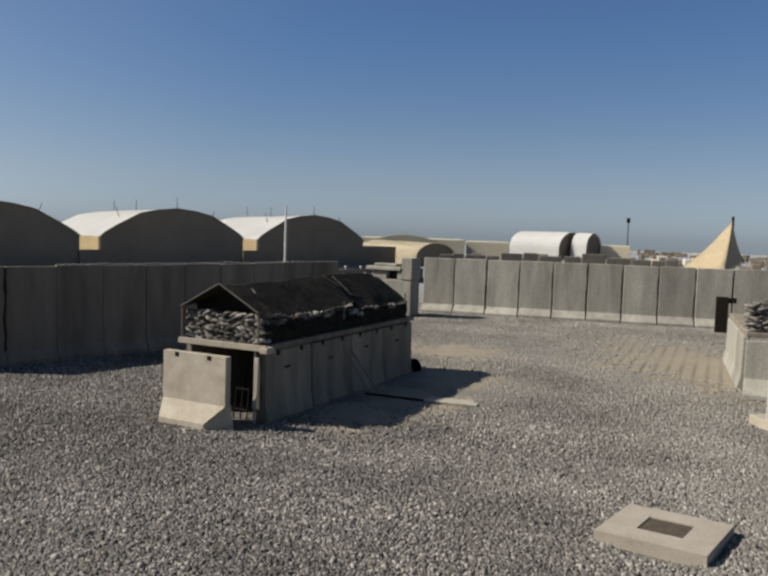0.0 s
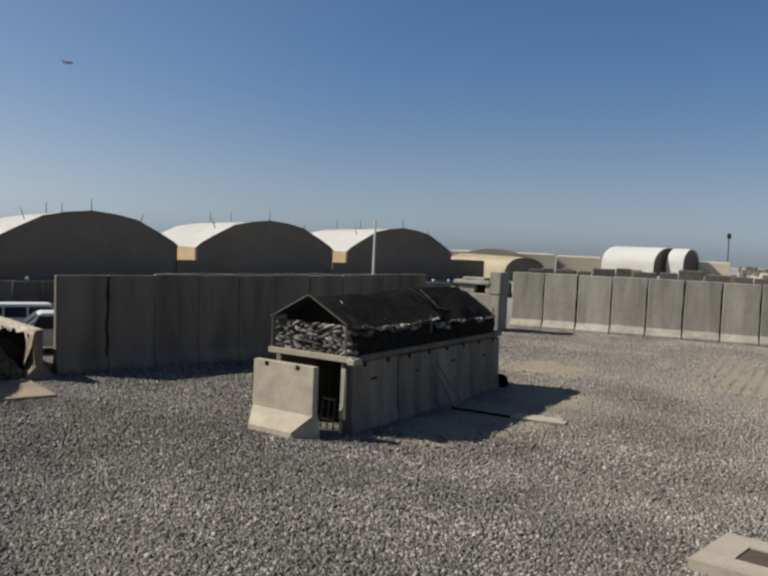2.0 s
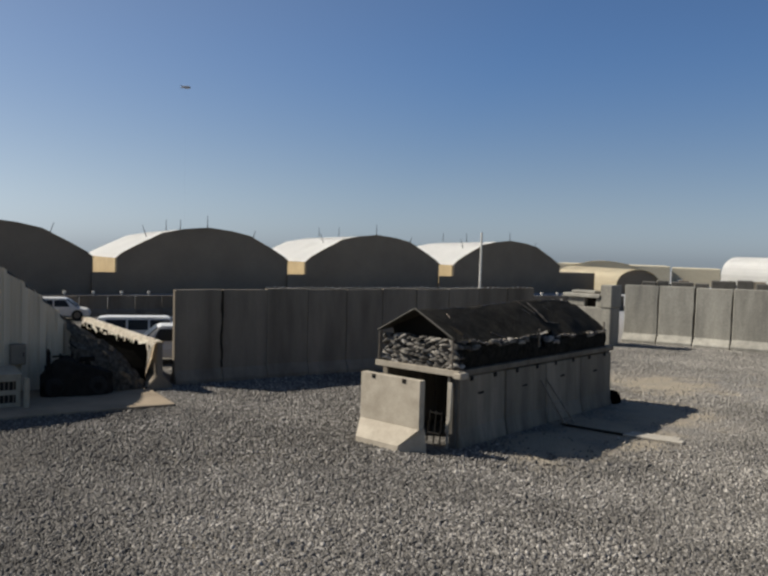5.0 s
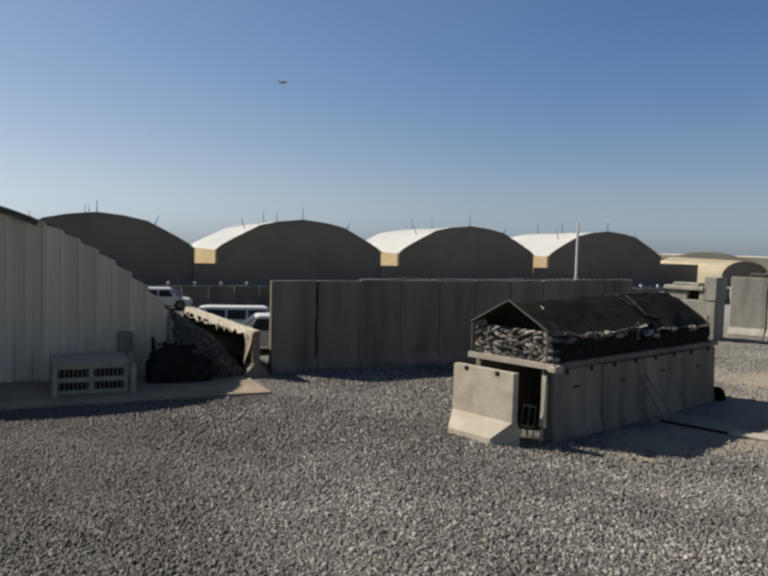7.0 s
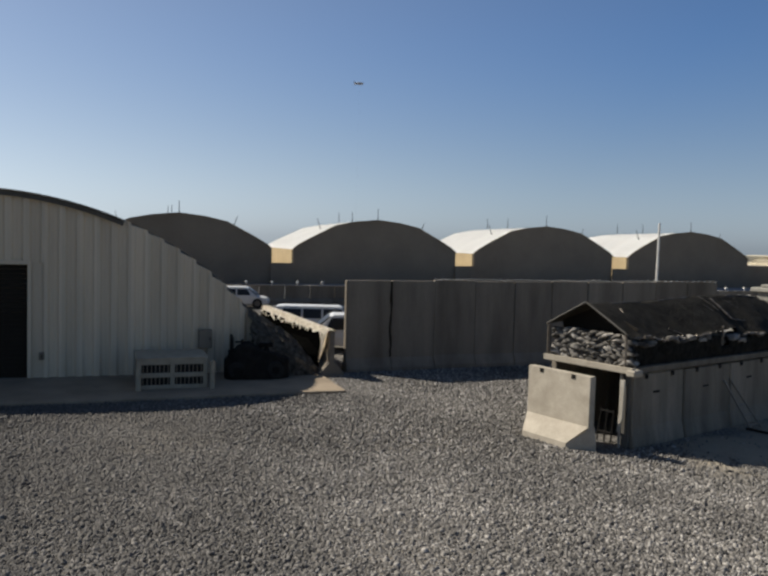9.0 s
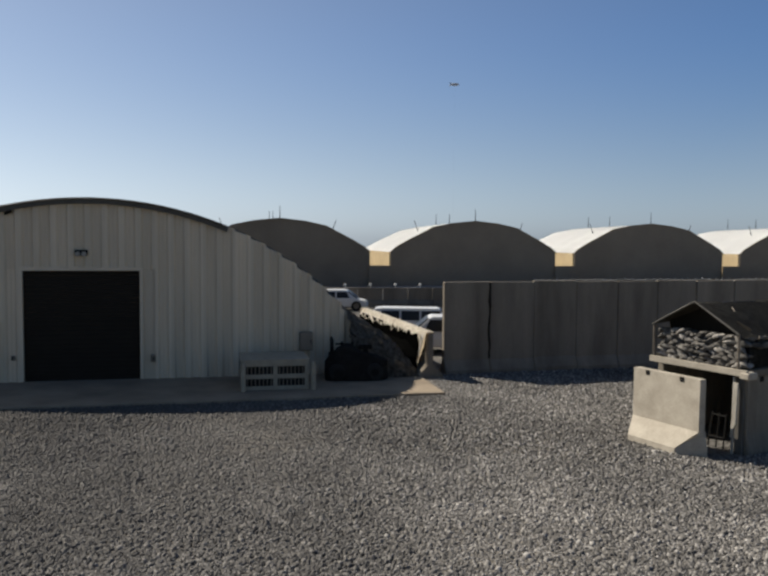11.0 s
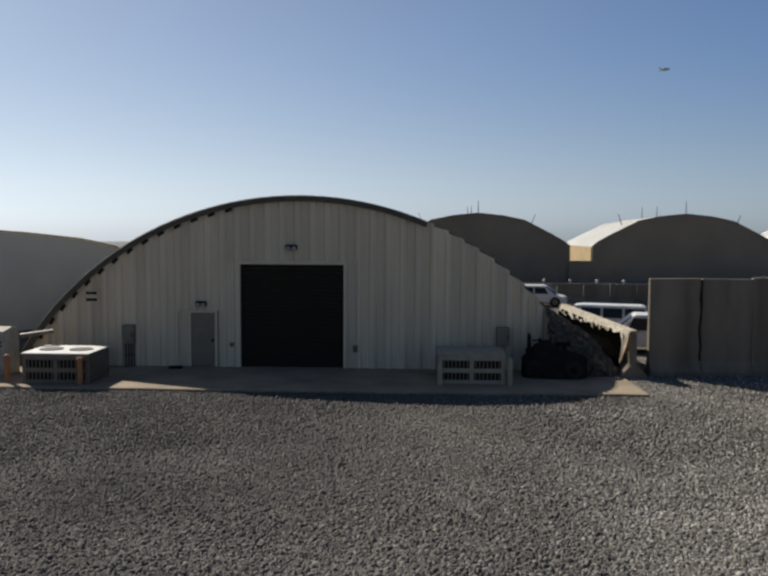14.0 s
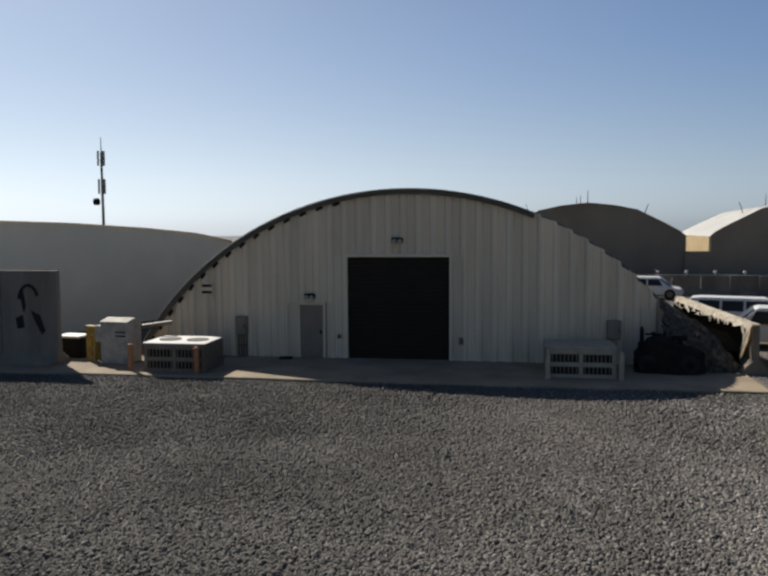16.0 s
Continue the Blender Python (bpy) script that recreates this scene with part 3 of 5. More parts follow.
def shelter(origin, turn, length, width, label, tarp=True, seed=5, wall_mat=None):
    """Two rows of low barriers under a slab with sandbags; local x across, y along, origin at the front right corner."""
    rnd = random.Random(seed)
    ob = thing("sandbag_shelter", pose(origin[0], origin[1], 0, 0, 0, turn), label, "bunker", "sandbag shelters")
    panels = round(length / 2.28)
    w = length / panels
    bm = bmesh.new()
    prism(bm, [(x, -w / 2 + 0.022, z) for x, z in [(0.13, -0.05), (0.12, 0.1), (0.03, 0.5), (0.0, 1.84), (-0.2, 1.84), (-0.2, -0.05)]], (0, w - 0.044, 0))
    bevel(bm, 0.03)
    # walls take the shade-darkened concrete unless a sunlit copy is passed
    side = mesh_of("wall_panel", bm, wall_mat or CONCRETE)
    for i in range(panels):
        again("wall_panel", side, ob, pose(rnd.uniform(-0.015, 0.015), 0.2 + (i + 0.5) * w, rnd.uniform(-0.03, 0), 0, 0, rnd.uniform(-0.5, 0.5)))
        again("wall_panel", side, ob, pose(-width, 0.2 + (i + 0.5) * w, rnd.uniform(-0.03, 0), 0, 0, 180 + rnd.uniform(-0.5, 0.5)))
    bm = bmesh.new()
    box(bm, -width + 0.06, 0.07, 0, length + 0.25, 1.86, 2.02)
    bevel(bm, 0.02)
    slab = part("roof_slab", bm, CONCRETE, ob, "concrete roof slab")
    # dark lifting pockets under the slab edge
    bm = bmesh.new()
    box(bm, 0.0, 0.03, -0.06, 0.06, 1.7, 1.82)
    pocket = mesh_of("lifting_pocket", bm, DARK_METAL)
    for i in range(panels):
        for s in (0.25, 0.75):
            again("lifting_pocket", pocket, ob, pose(0.0, 0.2 + (i + s) * w, 0))
    bm = bmesh.new()
    box(bm, 0.0, 0.025, -0.14, 0.14, 1.28, 1.34)
    slot = mesh_of("strap_slot", bm, DARK_METAL)
    for i in range(panels):
        again("strap_slot", slot, ob, pose(0.0, 0.2 + (i + 0.45) * w, rnd.uniform(-0.05, 0.05)))
    # front stack of sandbags
    rows = 9 if tarp else 12
    for k in range(rows):
        nb = 9
        for i in range(nb):
            again("sandbag", BAGS[rnd.randrange(5)], ob,
                  pose(-width + 0.12 + (i + 0.5 + 0.4 * (k % 2) - 0.2) * (width - 0.15) / nb + rnd.uniform(-0.04, 0.04), 0.25 + rnd.uniform(-0.05, 0.05),
                       2.07 + k * 0.084 + rnd.uniform(-0.015, 0.015), rnd.uniform(-15, 25), rnd.uniform(-34, 34), rnd.uniform(-35, 35)) @ Matrix.Diagonal((0.86, 0.9, 0.8, 1)))
    # long stack along both edges
    nb = int((length - 0.5) / 0.45)
    for k in range(6):
        for i in range(nb):
            again("sandbag", BAGS[rnd.randrange(5)], ob, pose((-0.36 if tarp else -0.2) + rnd.uniform(-0.05, 0.05), 0.6 + (i + 0.5 * (k % 2)) * 0.45, 2.08 + k * 0.1,
                  rnd.uniform(-8, 8), rnd.uniform(-12, 12), 90 + rnd.uniform(-20, 20)))
    return ob


main = shelter((-3.35, 19.55), -25.5, 9.1, 2.6, "concrete-walled sandbag shelter under a dark draped tarp roof")

# tarp roof on a pole frame
tarp_len, half = 9.0, 1.28


def sag(s, t):
    return 0.05 * noise.noise((s * 1.1, t * 2.0, 3.0)) + 0.03 * noise.noise((s * 3.1, t * 3.5, 1.0)) + 0.03 * abs(noise.noise((s * 5.0, t * 2.0, 6.0)))


bm = bmesh.new()
N, M = 70, 24
grid = []
for i in range(N + 1):
    y = -0.05 + tarp_len * i / N
    ridge = 3.5 + 0.025 * noise.noise((y * 0.9, 2, 2)) + 0.1 * math.sin(math.pi * min(1, max(0, (y - 2.5) / 6.5))) - (0.12 if i > N - 4 else 0)
    row = []
    for k in range(M + 1):
        u = k / M * 2 - 1
        hang = 2.86 - (0.10 + 0.16 * math.sin(math.pi * min(1, max(0, (y - 0.5) / 3.4)))) * (u > 0) - (0.22 if y > 5.2 else 0) * (u > 0.0)
        z = ridge - (ridge - hang) * abs(u) ** 1.13
        x = -1.3 + u * half * (1.0 + 0.05 * (u > 0) * math.sin(y * 2.1))
        row.append(bm.verts.new((x + 0.5 * sag(y + 9, u), y, z + sag(y, u) * (0.1 + 1.1 * abs(u) ** 2))))
    grid.append(row)
for i in range(N):
    for k in range(M):
        bm.faces.new((grid[i][k], grid[i + 1][k], grid[i + 1][k + 1], grid[i][k + 1]))
bmesh.ops.solidify(bm, geom=bm.faces[:], thickness=0.015)
part("tarp_roof", bm, TARP, main, "dark creased tarpaulin gable roof", smooth=True)
bm = bmesh.new()
grid = []
for i in range(81):
    y = 0.2 + 8.6 * i / 80
    grid.append([bm.verts.new((-0.02 + 0.07 * noise.noise((y * 2.6, k * 0.6, 5)) + 0.03 * noise.noise((y * 7, k * 0.9, 2)) + 0.03 * math.sin(math.pi * k / 5), y,
                 2.03 + (0.6 - (0.3 if 4.2 < y < 4.8 else 0) - (0.1 if y > 5 else 0) + 0.1 * noise.noise((y * 1.3, 0, 7))) * k / 5)) for k in range(6)])
for i in range(80):
    for k in range(5):
        bm.faces.new((grid[i][k], grid[i + 1][k], grid[i + 1][k + 1], grid[i][k + 1]))
bmesh.ops.solidify(bm, geom=bm.faces[:], thickness=0.01)
part("side_cloth", bm, DARK_NET, main, "black cloth draped over the side sandbags", smooth=True)
for x in (-2.55, -0.08):
    for y in (0.0, 4.4, 8.8):
        bm = bmesh.new()
        tube(bm, (x, y, 2.04), (x, y, 2.86), 0.03)
        part("frame_post", bm, GREY_METAL, main)
for x in (-2.58, -0.05):
    bm = bmesh.new()
    tube(bm, (-1.3, -0.06, 3.54), (x, -0.06, 2.86), 0.022)
    part("rafter", bm, FLASHING, main)
bm = bmesh.new()
box(bm, -2.6, 0.2, -0.1, -0.004, 1.9, 2.04)
part("lintel_beam", bm, CONCRETE_SUNLIT, main, "pale beam across the entrance")
bm = bmesh.new()
box(bm, -0.2, -0.155, 0.0, 0.04, -0.02, 1.86)
part("door_post", bm, STEEL_BEAM, main)

# pale rope and torn hem along the eave of the tarp
def eave(y):
    hang = 2.86 - (0.10 + 0.16 * math.sin(math.pi * min(1, max(0, (y - 0.5) / 3.4)))) - (0.22 if y > 5.2 else 0)
    return Vector((-1.3 + half * (1.0 + 0.05 * math.sin(y * 2.1)) + 0.03, y, hang + sag(y, 1.0) * 1.3 + 0.02))


rope_rnd = random.Random(31)
for y0, y1, rr in ((0.5, 1.5, 0.022), (1.6, 2.5, 0.03), (2.9, 3.5, 0.024), (5.35, 6.4, 0.03), (7.2, 7.5, 0.05), (8.0, 8.8, 0.02)):
    bm = bmesh.new()
    n = 10
    prev = None
    for i in range(n + 1):
        p = eave(y0 + (y1 - y0) * i / n) + Vector((0.03, 0, rope_rnd.uniform(-0.03, 0.03)))
        if prev is not None:
            tube(bm, prev, p, rr * rope_rnd.uniform(0.6, 1.2), 6)
        prev = p
    part("hem_rope", bm, GREY_METAL, main, "pale rope along the torn hem")
# splintered plank by the entrance, end block of the beam and a folded stand inside
bm = bmesh.new()
prism(bm, [(-0.13, -0.06, 1.72), (-0.02, -0.06, 1.72), (-0.05, -0.06, 0.75), (-0.11, -0.06, 0.62), (-0.2, -0.06, 0.4), (-0.17, -0.06, 0.75)], (0, 0.05, 0))
bevel(bm, 0.008)
part("door_plank", bm, TIMBER, main, "splintered pale plank beside the entrance")
bm = bmesh.new()
box(bm, 0.04, 0.3, -0.13, 0.22, 1.83, 2.0)
bevel(bm, 0.03)
part("beam_end", bm, CONCRETE_SUNLIT, main, "pale broken end of the beam")
stand = thing("folded_stand", pose(-3.95, 20.1, 0.0, 0, 0, -25.5), "dark metal folded stand leaning inside the entrance", "stand")
for a, c, name in (((-0.22, 0, 0), (-0.18, 0.1, 0.85), "leg"), ((0.0, 0, 0), (0.02, 0.1, 0.85), "leg"), ((0.2, 0, 0), (0.2, 0.1, 0.85), "leg"), ((-0.2, 0.08, 0.78), (0.2, 0.08, 0.78), "cross_bar"), ((-0.21, 0.02, 0.25), (0.2, 0.02, 0.25), "cross_bar")):
    bm = bmesh.new()
    tube(bm, a, c, 0.02, 6)
    part(name, bm, DARK_METAL, stand)
bm = bmesh.new()
box(bm, -0.16, 0.16, -0.1, 0.1, 0, 0.12)
bevel(bm, 0.03)
solid("white_jug", bm, WHITE_UNIT, pose(-4.25, 19.55, 0.0, 0, 0, -20), "small white plastic can lying by the entrance", "can")

# dark post added over the wall's front end in place of a shadow
bm = bmesh.new()
box(bm, -0.19, 0.015, 0.1, 0.17, 0.0, 1.84)
bevel(bm, 0.01)
part("shade_post", bm, FLASHING, main, "dark post over the wall's sunlit end, standing in for shadow")

# dark cloth hung inside the gable, and tarp folds paled for their highlights
bm = bmesh.new()
prism(bm, [(-2.5, 0.5, 2.95), (-1.3, 0.5, 3.42), (-0.12, 0.5, 2.95), (-0.3, 0.5, 2.62), (-0.9, 0.5, 2.72), (-1.5, 0.5, 2.6), (-2.1, 0.5, 2.7), (-2.45, 0.5, 2.6)], (0, 0.02, 0))
part("gable_cloth", bm, BLACK_DOOR, main, "black cloth hanging in the gable")


def tarp_point(y, u):
    """A point on the right-hand slope of the tarp."""
    ridge = 3.5 + 0.025 * noise.noise((y * 0.9, 2, 2)) + 0.1 * math.sin(math.pi * min(1, max(0, (y - 2.5) / 6.5)))
    hang = 2.86 - (0.10 + 0.16 * math.sin(math.pi * min(1, max(0, (y - 0.5) / 3.4)))) - (0.22 if y > 5.2 else 0)
    return Vector((-1.3 + u * half + 0.5 * sag(y + 9, u), y, ridge - (ridge - hang) * u ** 1.13 + sag(y, u) * (0.1 + 1.1 * u ** 2) + 0.004))


for y0, u0, y1, u1, rr in ((5.0, 0.05, 5.15, 0.5, 0.012), (5.5, 0.1, 5.6, 0.62, 0.026), (5.6, 0.62, 6.3, 0.7, 0.014), (1.0, 0.2, 0.55, 0.95, 0.012), (4.75, 0.3, 4.85, 0.5, 0.012),
                           (6.9, 0.5, 7.3, 0.8, 0.012), (6.2, 0.2, 6.5, 0.45, 0.012), (2.2, 0.75, 2.6, 0.92, 0.014), (0.9, 0.03, 2.2, 0.03, 0.01), (3.0, 0.03, 4.6, 0.03, 0.01), (6.5, 0.03, 8.3, 0.03, 0.01)):
    bm = bmesh.new()
    prev = None
    for i in range(7):
        p = tarp_point(y0 + (y1 - y0) * i / 6, u0 + (u1 - u0) * i / 6)
        if prev is not None:
            tube(bm, prev, p, rr * (0.7 + 0.5 * (i % 2)), 6)
        prev = p
    part("tarp_fold", bm, GREY_METAL, main, "raised crease in the tarpaulin, paled as a highlight")
rnd = random.Random(77)
for i in range(11):
    y = (0.5, 0.95, 1.9, 2.3, 2.75, 3.3, 3.55, 4.9, 5.3, 6.4, 7.6)[i]
    again("sandbag", BAGS[i % 5], main, pose(-0.06 + rnd.uniform(-0.04, 0.03), y, 2.62 + rnd.uniform(-0.06, 0.04) - (0.12 if y > 5.2 else 0), rnd.uniform(-15, 15), rnd.uniform(-15, 15), 90 + rnd.uniform(-25, 25)))

# blast barrier in front of the entrance, mitred foot
end_m = pose(-5.88, 19.75, 0, 0, 0, heading((0, 0), (0.89, -0.456)))
bm = bmesh.new()
H1 = 1.82
prism(bm, [(0, 0, 0.5), (2.02, 0, 0.5), (2.02, 0, H1), (0, 0, H1)], (0, 0.2, 0))
lo = [(0.14, -0.3, -0.05), (1.6, -0.3, -0.05), (2.12, 0.2, -0.05), (0.0, 0.2, -0.05)]
hi = [(0.14, -0.3, 0.16), (1.6, -0.3, 0.16), (2.12, 0.2, 0.16), (0.0, 0.2, 0.16)]
up = [(0.0, -0.005, 0.6), (2.03, -0.005, 0.6), (2.05, 0.2, 0.6), (0.0, 0.2, 0.6)]
vs = [[bm.verts.new(p) for p in r] for r in (lo, hi, up)]
for a, c in zip(vs, vs[1:]):
    for i in range(4):
        bm.faces.new((a[i], a[(i + 1) % 4], c[(i + 1) % 4], c[i]))
bm.faces.new(vs[0][::-1])
bm.faces.new(vs[2])
# same concrete as the shelter walls, in its copy toned for sunlight
end_barrier = solid("end_barrier", bm, CONCRETE_SUNLIT, end_m, "pale sunlit concrete barrier before the shelter entrance", "barrier")
for x in (0.45, 1.5):
    bm = bmesh.new()
    box(bm, x - 0.06, x + 0.06, -0.012, 0.05, 1.7, H1 - 0.01)
    part("lifting_pocket", bm, DARK_METAL, end_barrier)

# ladder and boards beside the shelter
bm = bmesh.new()
for dx in (0, 0.28):
    tube(bm, (-0.66 + dx * 0.85, 23.65 + dx * 1.7, 0.02), (-1.42 + dx * 0.5, 23.45 + dx * 1.05, 1.35), 0.026)
for w in (0.1, 0.3, 0.5):
    tube(bm, (-0.66 - 0.76 * w, 23.65 - 0.2 * w, 0.02 + 1.33 * w), (-0.42 - 0.86 * w, 24.13 - 0.38 * w, 0.02 + 1.33 * w), 0.022)
solid("leaning_ladder", bm, GREY_METAL, pose(0, 0, 0), "grey metal ladder frame leaning on the shelter wall", "ladder")
bm = bmesh.new()
box(bm, 0.0, 1.6, -0.2, 0.1, 0, 0.06)
box(bm, 0.1, 1.45, 0.13, 0.42, 0, 0.05)
bevel(bm, 0.01)
solid("board", bm, TIMBER, pose(1.0, 23.0, 0.02, 0, 0, -16), "grey wooden boards lying on the gravel", "board")
bm = bmesh.new()
tube(bm, (-1.9, 0.1, 0.03), (0.1, -0.12, 0.03), 0.035, 6)
solid("pole", bm, DARK_METAL, pose(1.0, 23.0, 0.02, 0, 0, -16), "dark pole lying on the ground beside the boards", "pole")

bm = bmesh.new()
bmesh.ops.create_icosphere(bm, subdivisions=2, radius=0.3)
for v in bm.verts:
    v.co = Vector((v.co.x * 1.1, v.co.y, max(-0.2, v.co.z * 0.9))) * (1 + 0.25 * noise.noise(v.co * 4))
solid("rubbish_bag", bm, BLACK_CLOTH_SHADE, pose(0.75, 28.05, 0.2), "black rubbish bag against the shelter wall", "bag", smooth=True)

# second shelter and the panel behind it
# walls and end barrier here use the concrete toned for sunlight
second = shelter((14.2, 25.5), -19.0, 7.2, 2.5, "pale concrete shelter topped with grey sandbags", tarp=False, seed=9, wall_mat=WALL_CONCRETE_LIT)
bm = bmesh.new()
b2 = low_barrier_mesh(2.2, 1.85, 0.5)
second_end = solid("end_barrier", b2, WALL_CONCRETE_LIT, pose(12.52, 25.0, 0, 0, 0, -25), "pale sunlit concrete barrier before the second shelter", "barrier")
bm.free()
bm = bmesh.new()
box(bm, -0.33, 0.33, -0.05, 0.05, 0, 2.0)
box(bm, 0.2, 0.75, 0.0, 0.1, 1.65, 1.95)
bevel(bm, 0.015)
solid("notice_board", bm, BLACK_DOOR, pose(18.1, 43.2, 0.02, 0, 0, -10), "upright black notice board standing by the wall", "board")
bm = bmesh.new()
box(bm, -0.5, 0.6, -0.5, 0.5, 0, 0.28)
bevel(bm, 0.02)
solid("concrete_block", bm, CONCRETE_SUNLIT, pose(10.5, 21.1, 0, 0, 0, 5), "pale concrete block on the gravel", "block")


bm = bmesh.new()
box(bm, -0.06, 0.3, -0.03, 0.03, 0, 1.35)
bevel(bm, 0.01)
solid("white_board", bm, WHITE_UNIT, pose(10.12, 20.75, 0, 0, 0, -25), "narrow white board standing on a concrete block", "board")


# ---- concrete cover in the yard ----
bm = bmesh.new()
v0 = [(-0.9, -0.82), (0.86, -0.82), (1.0, 0.87), (-0.76, 0.87)]
hole = [(-0.34, -0.3), (0.4, -0.3), (0.45, 0.4), (-0.29, 0.4)]
rows_ = []
for z, poly in ((-0.07, v0), (0.21, v0), (0.21, hole), (0.17, hole)):
    rows_.append([bm.verts.new((x, y, z)) for x, y in poly])
for a, c in zip(rows_, rows_[1:]):
    for i in range(4):
        k = (i + 1) % 4
        bm.faces.new((a[i], a[k], c[k], c[i]))
bm.faces.new(rows_[0][::-1])
bm.faces.new(rows_[3])
cover = solid("concrete_cover", bm, COVER_CONCRETE, pose(4.6, 12.83, 0, 0, 0, -31.5), "pale concrete cover slab with a recessed dark plate", "slab")
bm = bmesh.new()
prism(bm, [(-0.33, -0.29, 0.172), (0.39, -0.29, 0.172), (0.44, 0.39, 0.172), (-0.28, 0.39, 0.172)], (0, 0, 0.018))
part("cover_plate", bm, RUST_PLATE, cover, "dark grey metal plate")


# ---- arched metal building ----
QO = (-24.5, 14.44)
QH = heading((0, 0), (0.68, 0.733))
QM = pose(QO[0], QO[1], 0, 0, 0, QH)       # local x along the front, y to the back
QC, QR, QZ = 2.15, 11.8, -5.57


def arc_z(x, r=QR):
    d = r * r - (x - QC) ** 2
    return QZ + math.sqrt(d) if d > 0 else -1


metal = thing("arched_metal_building", QM, "cream ribbed metal arch building with a dark roller door", "building")
pw = 0.54
x = QC - 10.35
while x < QC + 10.35:
    x1 = min(x + pw, QC + 10.38)
    top_l, top_r = arc_z(x), arc_z(x1)
    if x > QC + 4.2:
        rise = 0.17 * (arc_z(x) - arc_z(x1))
        top_l, top_r = arc_z(x) - rise + 0.03, arc_z(x1) + rise + 0.03
    bottom = 0.1
    if x1 > -0.02 and x < 3.74:
        bottom = 3.88
    if x1 > -1.84 and x < -0.9:
        bottom = 2.12
    if max(top_l, top_r) > bottom + 0.05:
        top_l, top_r = max(top_l, bottom + 0.02), max(top_r, bottom + 0.02)
        bm = bmesh.new()
        xs = [x, x + 0.1, x + 0.17, x + 0.25, x + 0.27, x + 0.29, x + 0.31, x1 - 0.15, x1 - 0.08, x1]
        ys = [-0.085, -0.085, 0, 0, -0.012, -0.012, 0, 0, -0.085, -0.085]
        front, back = [], []
        for xx, yy in zip(xs, ys):
            zt = top_l + (top_r - top_l) * (xx - x) / (x1 - x)
            front.append((bm.verts.new((xx, yy, bottom)), bm.verts.new((xx, yy, zt))))
            back.append((bm.verts.new((xx, 0.05, bottom)), bm.verts.new((xx, 0.05, zt))))
        for a, c in zip(front, front[1:]):
            bm.faces.new((a[0], c[0], c[1], a[1]))
        for a, c in zip(back, back[1:]):
            bm.faces.new((a[0], a[1], c[1], c[0]))
        for a, c, d, e in zip(front, front[1:], back, back[1:]):
            bm.faces.new((a[1], c[1], e[1], d[1]))
        part("wall_panel", bm, CREAM_METAL, metal)
    x += pw
# wall strips beside the openings
for x0, x1, z0, z1 in ((-0.12, 0.0, 0.1, 3.95), (3.72, 3.84, 0.1, 3.95), (-0.12, 3.84, 3.82, 3.95),
                       (-1.9, -1.8, 0.1, 2.15), (-0.93, -0.83, 0.1, 2.15), (-1.9, -0.83, 2.06, 2.15)):
    bm = bmesh.new()
    box(bm, x0, x1, -0.09 if z0 < 1 else -0.093, 0.08, z0, z1)
    bevel(bm, 0.012)
    part("door_frame", bm, CREAM_METAL, metal, "cream door surround")
for x0, x1 in ((-0.8, -0.12), (3.84, 4.25), (-2.35, -1.9)):
    bm = bmesh.new()
    box(bm, x0, x1, -0.004, 0.05, 0.1, 3.88 if x0 > -0.9 else 2.15)
    part("wall_panel", bm, CREAM_METAL, metal)
for i in range(24):
    bm = bmesh.new()
    z0 = 0.1 + i * 3.72 / 24
    prism(bm, [(0.0, 0.06, z0), (0.0, 0.057, z0 + 0.075), (0.0, 0.06, z0 + 0.15), (0.0, 0.09, z0 + 0.15), (0.0, 0.09, z0)], (3.72, 0, 0))
    part("door_slat", bm, BLACK_DOOR, metal, "black roller door slat")
bm = bmesh.new()
box(bm, -1.8, -0.93, -0.02, 0.04, 0.12, 2.06)
bevel(bm, 0.01)
pdoor = part("door", bm, GREY_DOOR, metal, "grey steel personnel door, closed")
bm = bmesh.new()
box(bm, -1.05, -0.98, -0.07, -0.02, 1.0, 1.12)
part("handle", bm, DARK_METAL, pdoor)
# edge flashing under the roof and the open rib ends behind it
bm = bmesh.new()
ang = math.acos(-QZ / QR)
pts_o = [(QC + (QR + 0.0) * math.sin(-ang + 2 * ang * i / 60), QZ + (QR + 0.0) * math.cos(-ang + 2 * ang * i / 60)) for i in range(61)]
pts_i = [(QC + (QR - 0.16) * math.sin(-ang + 2 * ang * i / 60), QZ + (QR - 0.16) * math.cos(-ang + 2 * ang * i / 60)) for i in range(61)]
ra = [[bm.verts.new((x, y, z)) for x, z in p[:42]] for p in (pts_o, pts_i) for y in (-0.2, -0.12)]
for i in range(41):
    for a, c in ((0, 2), (2, 3), (3, 1), (1, 0)):
        bm.faces.new((ra[a][i], ra[a][i + 1], ra[c][i + 1], ra[c][i]))
part("edge_flashing", bm, FLASHING, metal, "grey metal edge flashing")
bm = bmesh.new()
box(bm, -0.13, 0.13, -0.13, -0.06, -0.06, 0.04)
notch = mesh_of("rib_end", bm, BLACK_DOOR)
for i in range(34):
    w = -ang + 0.075 + i * 0.056
    if w < -0.22:
        again("rib_end", notch, metal, pose(QC + (QR - 0.2) * math.sin(w), 0, QZ + (QR - 0.2) * math.cos(w), 0, math.degrees(w) - 9, 0))
